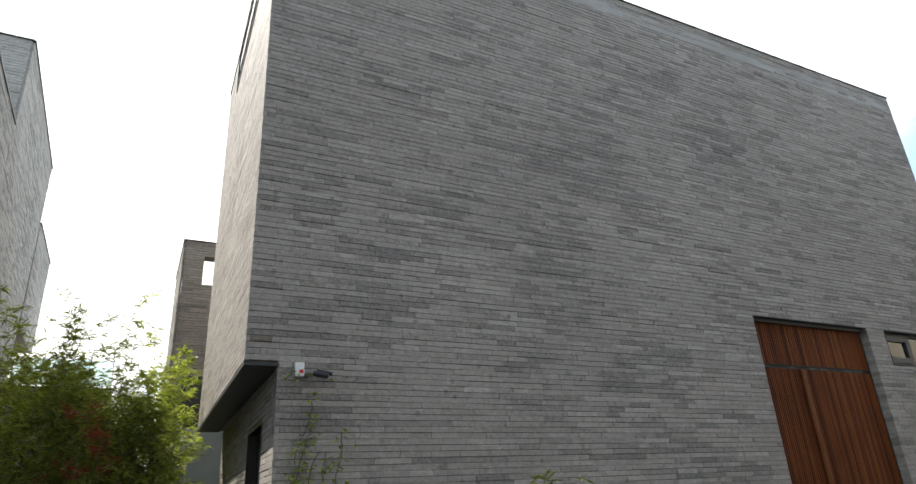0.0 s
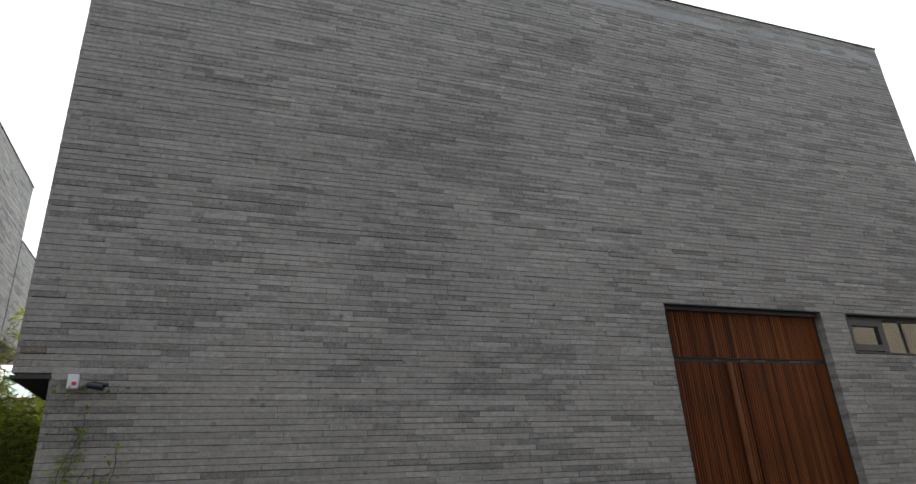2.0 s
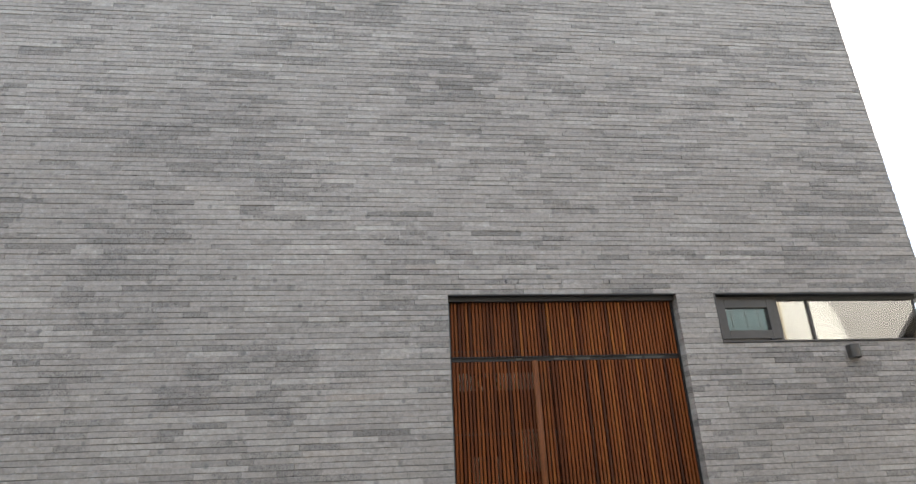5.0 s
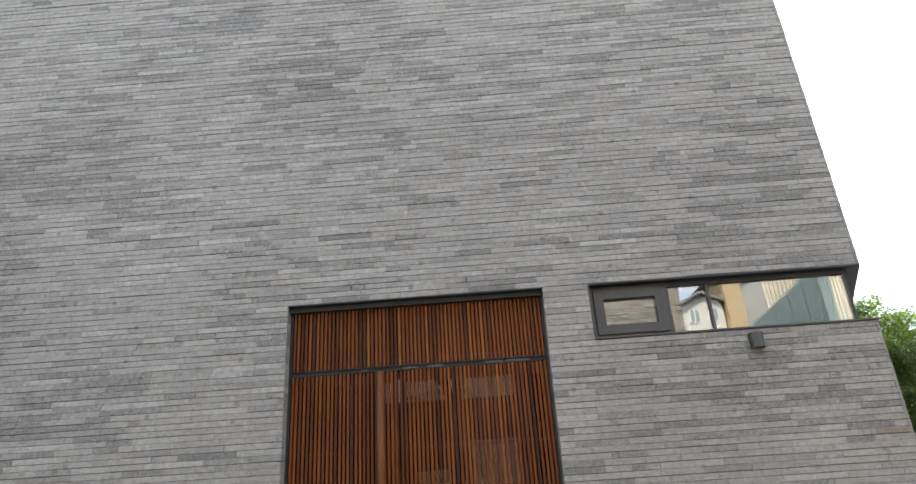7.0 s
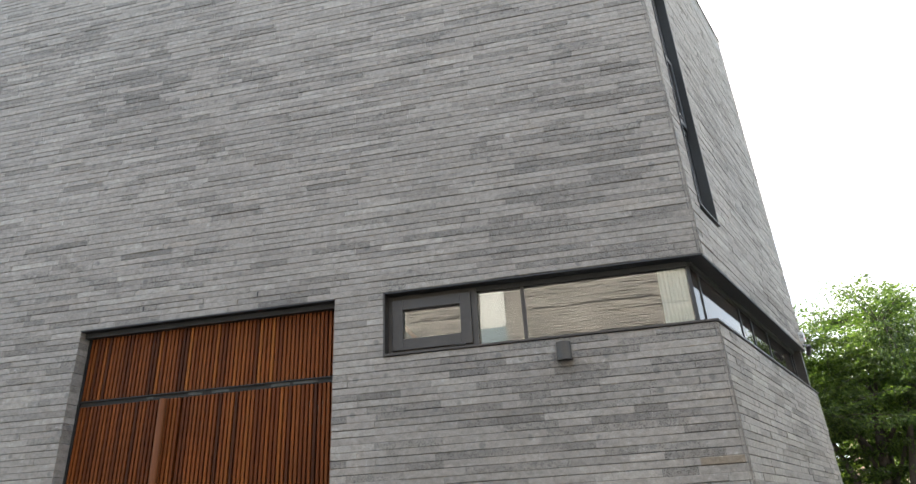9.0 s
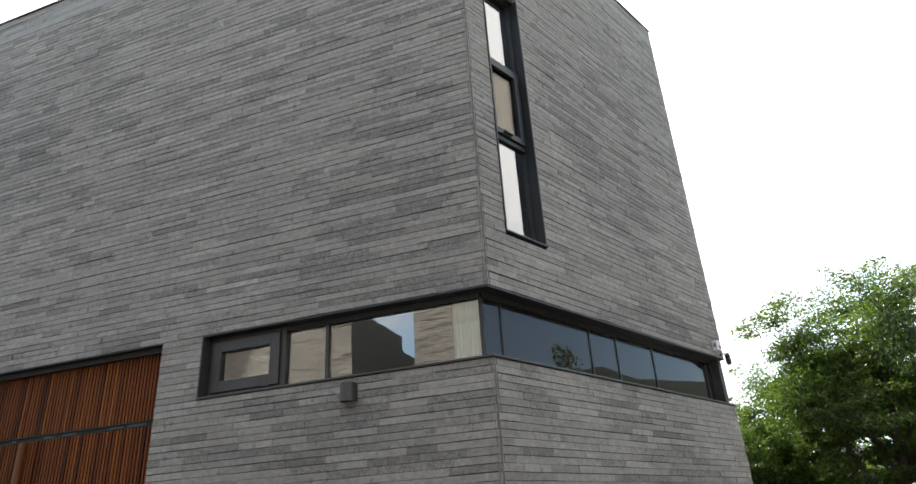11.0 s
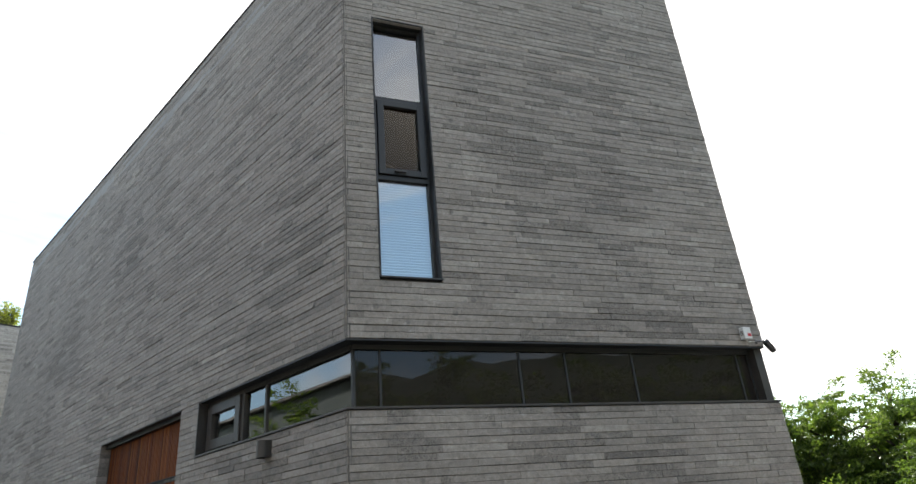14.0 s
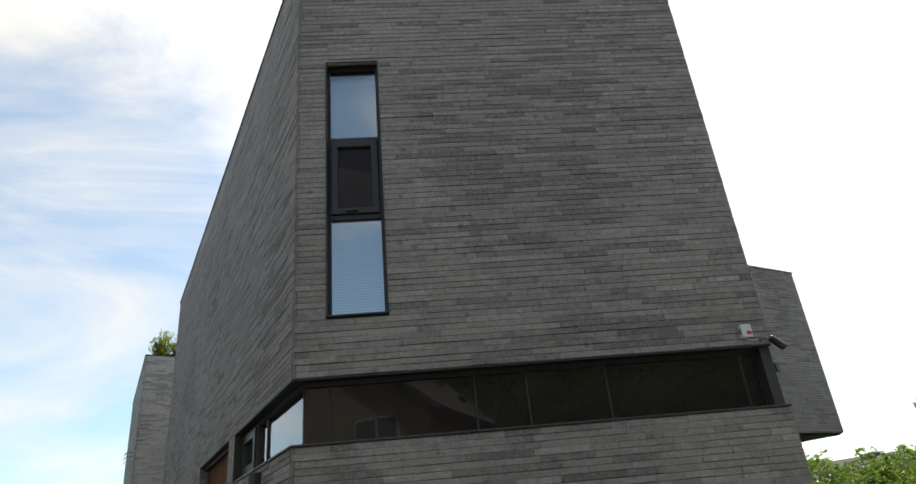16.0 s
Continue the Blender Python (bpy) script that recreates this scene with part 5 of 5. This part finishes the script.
part("panel", boxes(((8.52 - 5.8, 7.96, 7.5), (9.28 - 5.8, 8.02, 9.3))), M_CREAM, w, "white panel over the window")
part("pane", boxes(((8.52 - 5.8, 7.96, 5.22), (9.28 - 5.8, 8.01, 7.5))), M_FROST, w)
op2 = brick_block("house", "lower grey brick house across the street", [(-4.5, -16), (3.6, -16), (3.6, -8), (-4.5, -8)], -0.6, 8.45, M_MORTAR)
skin(op2, Face((3.6, -8), (-4.5, -8)), 1.0, 8.45, [], M_BRICK, 32, depth=0.014, joint=0.018, course=0.088)
part("upper_wall", boxes(((1.45, 4.0, 8.45), (8.1, 8.0, 9.05))), M_MORTAR, op2)
skin(op2, Face((3.6, -8), (-3.05, -8)), 8.45, 9.05, [], M_BRICK, 33, depth=0.014, joint=0.018, course=0.088)


def gable_house(x0, x1, y0, y1, eave, ridge, wall_mat, label, along="x"):
    root = tagged(empty("house"), label, "house")
    root.location = ((x0 + x1) / 2, (y0 + y1) / 2, 0)
    hx, hy = (x1 - x0) / 2, (y1 - y0) / 2
    bm = bmesh.new()
    if along == "x":
        prof = [(-hy, -0.6), (hy, -0.6), (hy, eave), (0, ridge), (-hy, eave)]
        ends = [[bm.verts.new((sx * hx, u, v)) for u, v in prof] for sx in (-1, 1)]
    else:
        prof = [(-hx, -0.6), (hx, -0.6), (hx, eave), (0, ridge), (-hx, eave)]
        ends = [[bm.verts.new((u, sy * hy, v)) for u, v in prof] for sy in (-1, 1)]
    bm.faces.new(ends[0])
    bm.faces.new(list(reversed(ends[1])))
    for i in range(5):
        bm.faces.new((ends[0][i], ends[1][i], ends[1][(i + 1) % 5], ends[0][(i + 1) % 5]))
    bmesh.ops.recalc_face_normals(bm, faces=bm.faces)
    part("wall", bm, wall_mat, root)
    bm = bmesh.new()
    half = hy if along == "x" else hx
    run = hx if along == "x" else hy
    for sgn in (-1, 1):
        slope = math.atan2(ridge - eave, half)
        ln = half / math.cos(slope) + 0.4
        m = Matrix.Translation((0, 0, ridge + 0.03))
        if along == "y":
            m = m @ Matrix.Rotation(math.pi / 2, 4, "Z")
        m = m @ Matrix.Rotation(-sgn * slope, 4, "X")
        box(bm, (-run - 0.3, 0 if sgn > 0 else -ln, 0), (run + 0.3, ln if sgn > 0 else 0, 0.12), m)
    part("roof", bm, M_TILE, root)
    return root


def house_window(root, m, w, h):
    win = empty("window")
    win.parent = root
    part("window_frame", boxes(((-w / 2, -0.03, 0), (-w / 2 + 0.06, 0.05, h)), ((w / 2 - 0.06, -0.03, 0), (w / 2, 0.05, h)), ((-w / 2, -0.03, 0), (w / 2, 0.05, 0.06)), ((-w / 2, -0.03, h - 0.06), (w / 2, 0.05, h)), ((-0.03, -0.03, 0), (0.03, 0.05, h)), m=m), M_ROOM_WHITE, win)
    part("pane", boxes(((-w / 2, -0.01, 0), (w / 2, 0.02, h)), m=m), M_FROST, win)


beige = gable_house(22.0, 30.0, -5.0, 3.0, 5.3, 8.4, M_BEIGE, "beige rendered house with a gable roof", "x")
house_window(beige, Matrix.Translation(-beige.location) @ Face((22.0, 3.0), (22.0, -5.0)).m @ Matrix.Translation((1.4, 0, 4.1)), 1.2, 1.1)
cream = gable_house(18.6, 27.5, -11.3, -9.5, 9.7, 10.3, M_CREAM, "off-white rendered house across the street", "y")
for k in (0.6, 2.2, 3.8):
    house_window(cream, Matrix.Translation(-cream.location) @ Face((27.5, -9.5), (18.6, -9.5)).m @ Matrix.Translation((k, 0, 5.6)), 0.9, 1.0)
for k in range(22):
    x = -4.35 + k * 0.13
    part("batten", boxes(((x, 0.9, 6.6), (x + 0.06, 0.98, 9.5))), M_BEIGE, cream, "beige upright batten")
M_PINK = mottled("pink_brick_render", (0.42, 0.26, 0.20), (0.52, 0.34, 0.27), 1.2, 0.85)
pink = gable_house(23.2, 29.0, 31.0, 37.0, 4.6, 6.6, M_PINK, "pink brick house beyond the lawn", "x")
house_window(pink, Matrix.Translation(-pink.location) @ Face((23.2, 31.0), (29.0, 31.0)).m @ Matrix.Translation((1.2, 0, 2.2)), 0.9, 1.1)
gable_house(21.0, 23.2, -26, -19, 12.2, 13.0, M_OCHRE, "tall ochre house behind the white one", "y")
far = gable_house(18.9, 20.9, -24, -19.4, 10.6, 11.1, M_CREAM, "distant white house with small windows", "y")
for k in (0.5, 1.4):
    for z in (7.4, 8.6, 9.7):
        house_window(far, Matrix.Translation(-far.location) @ Face((20.9, -19.4), (18.9, -19.4)).m @ Matrix.Translation((k, 0, z)), 0.55, 0.7)
gable_house(-36, -5.6, -15, -8.4, 9.1, 9.5, M_DARKWALL, "dark green-grey house further down the street", "x")
M_TEAL = mottled("teal_sheet", (0.10, 0.145, 0.15), (0.15, 0.20, 0.205), 2.0, 0.4, 0.05, 0.3)
shed = tagged(empty("lean_to"), "teal sheet-metal lean-to beside the off-white house", "shed")
shed.location = (18.9, -8.2, 0)
bm = bmesh.new()
prof = [(-1.9, 0), (1.2, 0), (1.2, 8.6), (-1.9, 6.3)]
fr, bk = [[bm.verts.new((x, y, z)) for x, z in prof] for y in (0, -1.0)]
bm.faces.new(fr)
bm.faces.new(list(reversed(bk)))
for i in range(4):
    bm.faces.new((fr[i], bk[i], bk[(i + 1) % 4], fr[(i + 1) % 4]))
bmesh.ops.recalc_face_normals(bm, faces=bm.faces)
part("wall", bm, M_TEAL, shed)
for k in range(6):
    x = -1.7 + k * 0.5
    part("seam", boxes(((x, 0.0, 0.1), (x + 0.03, 0.03, 6.25 + (x + 1.9) * 0.74))), M_GREYMETAL, shed)
tree(-8, -6.0, 8.6, 2.4, 12, 150, 70, 0.18, M_LEAF_FAR_LIT, "dark green tree across the street", 0.15)
tree(-17, -6, 8.9, 3.0, 13, 150, 70, 0.18, M_LEAF_FAR_LIT, "dark green tree across the street", 0.15)
for i, (x, y, h) in enumerate(((24.6, 5.6, 5.4), (24.2, 9.4, 5.0), (25.2, 12.8, 5.5), (24.8, 16.4, 4.2), (26.0, 20.2, 4.2), (28.6, 2.2, 6.2))):
    tree(x, y, h, 2.4, 50 + i, 150, 90, 0.17, M_LEAF_FAR_LIT, "dark green tree of the wood beyond the lane", 0.05, "edge of the wood")

lamp = tagged(empty("street_lamp"), "grey street lamp with a flat head beyond the shrubs", "street lamp")
lamp.location = (1.7, 30.0, 0)
bm = bmesh.new()
tube(bm, [(-0.9, 0, 0), (-0.9, 0, 3.4), (-0.6, 0, 3.72), (0.0, 0, 3.8)], [0.06, 0.05, 0.04, 0.035], 8)
part("pole", bm, M_GREYMETAL, lamp)
bm = bmesh.new()
tube(bm, [(0.0, 0, 3.8), (0.2, 0, 3.84), (0.6, 0, 3.9), (0.85, 0, 3.92)], [0.04, 0.11, 0.12, 0.05], 10)
part("head", bm, M_GREYMETAL, lamp)

# wooded hills round the village
bm = bmesh.new()
gx = [36, 40, 45, 51, 58, 68]
gz = [0.0, 5.0, 9.5, 12.5, 14.0, 3.0]
cols_ = []
for j in range(60):
    y = -40 + j * 1.8
    cols_.append([bm.verts.new((x, y, z + (0 if k in (0, 5) else 2.2 * noise.noise(Vector((x * 0.12, y * 0.16, 1.0))) + 0.9 * noise.noise(Vector((x * 0.5, y * 0.7, 5.0)))))) for k, (x, z) in enumerate(zip(gx, gz))])
for c0, c1 in zip(cols_, cols_[1:]):
    for k in range(len(gx) - 1):
        bm.faces.new((c0[k], c0[k + 1], c1[k + 1], c1[k]))
bmesh.ops.recalc_face_normals(bm, faces=bm.faces)
HILLSIDE = bm
M_HILL = mottled("wooded_hill", (0.012, 0.022, 0.014), (0.040, 0.058, 0.030), 0.09, 0.95, 1.0, 0.0, 0.7)
bm = bmesh.new()
rings = []
for j, (r, k) in enumerate(((170, 0.0), (230, 0.45), (300, 1.0), (420, 0.0))):
    ring = []
    for i in range(180):
        a = 2 * math.pi * i / 180
        h = 16 + 20 * noise.noise(Vector((math.cos(a) * 1.6, math.sin(a) * 1.6, 0.3))) + 7 * noise.noise(Vector((math.cos(a) * 9, math.sin(a) * 9, 4.0)))
        ring.append(bm.verts.new((math.cos(a) * r, math.sin(a) * r, -2 + k * max(5, h) + 1.5 * noise.noise(Vector((math.cos(a) * 40, math.sin(a) * 40, j))))))
    rings.append(ring)
for r0, r1 in zip(rings, rings[1:]):
    for i in range(180):
        bm.faces.new((r0[i], r0[(i + 1) % 180], r1[(i + 1) % 180], r1[i]))
tagged(part("hillside", HILLSIDE, M_HILL, None, "", True), "dark wooded slope beyond the lane", "hillside", kind="structure")
tagged(part("backdrop", bm, M_HILL, None, "", True), "low wooded hills round the village", "hills", kind="structure")

# ---- brickwork of the grey house ----
bm = bmesh.new()
cj = Matrix.Translation((12.43 - 0.543 * 0.034, 5.89 + 0.84 * 0.034, 0)) @ Matrix.Rotation(radians(32.9), 4, "Z")
box(bm, (-0.022, -0.022, BASE), (0.022, 0.022, 3.07), cj)
box(bm, (-0.022, -0.022, 3.59), (0.022, 0.022, ROOF), cj)
tagged(part("corner_joint", bm, M_MORTAR), "dark mortar joint down the corner of the house", "joint", kind="structure")
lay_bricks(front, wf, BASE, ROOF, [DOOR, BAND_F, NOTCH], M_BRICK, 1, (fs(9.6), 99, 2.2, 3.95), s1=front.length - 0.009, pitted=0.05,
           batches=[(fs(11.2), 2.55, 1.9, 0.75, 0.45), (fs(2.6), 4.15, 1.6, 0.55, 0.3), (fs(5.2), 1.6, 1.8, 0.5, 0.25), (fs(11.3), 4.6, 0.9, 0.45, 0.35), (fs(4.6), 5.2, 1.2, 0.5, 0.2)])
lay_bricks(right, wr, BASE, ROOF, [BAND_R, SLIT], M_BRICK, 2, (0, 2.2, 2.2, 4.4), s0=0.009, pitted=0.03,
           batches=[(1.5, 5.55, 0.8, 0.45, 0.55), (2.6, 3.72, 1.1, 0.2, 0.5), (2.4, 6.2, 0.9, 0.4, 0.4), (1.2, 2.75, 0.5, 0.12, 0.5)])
lay_bricks(left, wl, 2.706, ROOF, [SLOT], M_BRICK, 3, (left.length - 2.2, 99, 2.7, 4.6), depth=0.0012)
lay_bricks(lower_left, wll, BASE, 2.672, [DOOR_L], M_BRICK, 4, (lower_left.length - 2.2, 99, 1.6, 2.7), depth=0.002)
RUST = [(12.272, 2.18, 0.27), (1.364, 2.896, 0.18)]   # x, z, length
M_BRICK_RUST = basalt("rust_stained_brick", [(0.0, (0.215, 0.168, 0.118)), (1.0, (0.265, 0.222, 0.17))])
for x, z, ln in RUST:
    k = math.floor((z - Z_REF) / COURSE)
    ob = new("brick", brick_mesh(ln, 0.046, M_BRICK_RUST))
    ob.parent = wf
    ob.matrix_basis = front.m @ Matrix.Translation((fs(x), -0.0062, Z_REF + (k + 0.5) * COURSE + 0.001))
    ob["label"] = "rust-brown stained brick"
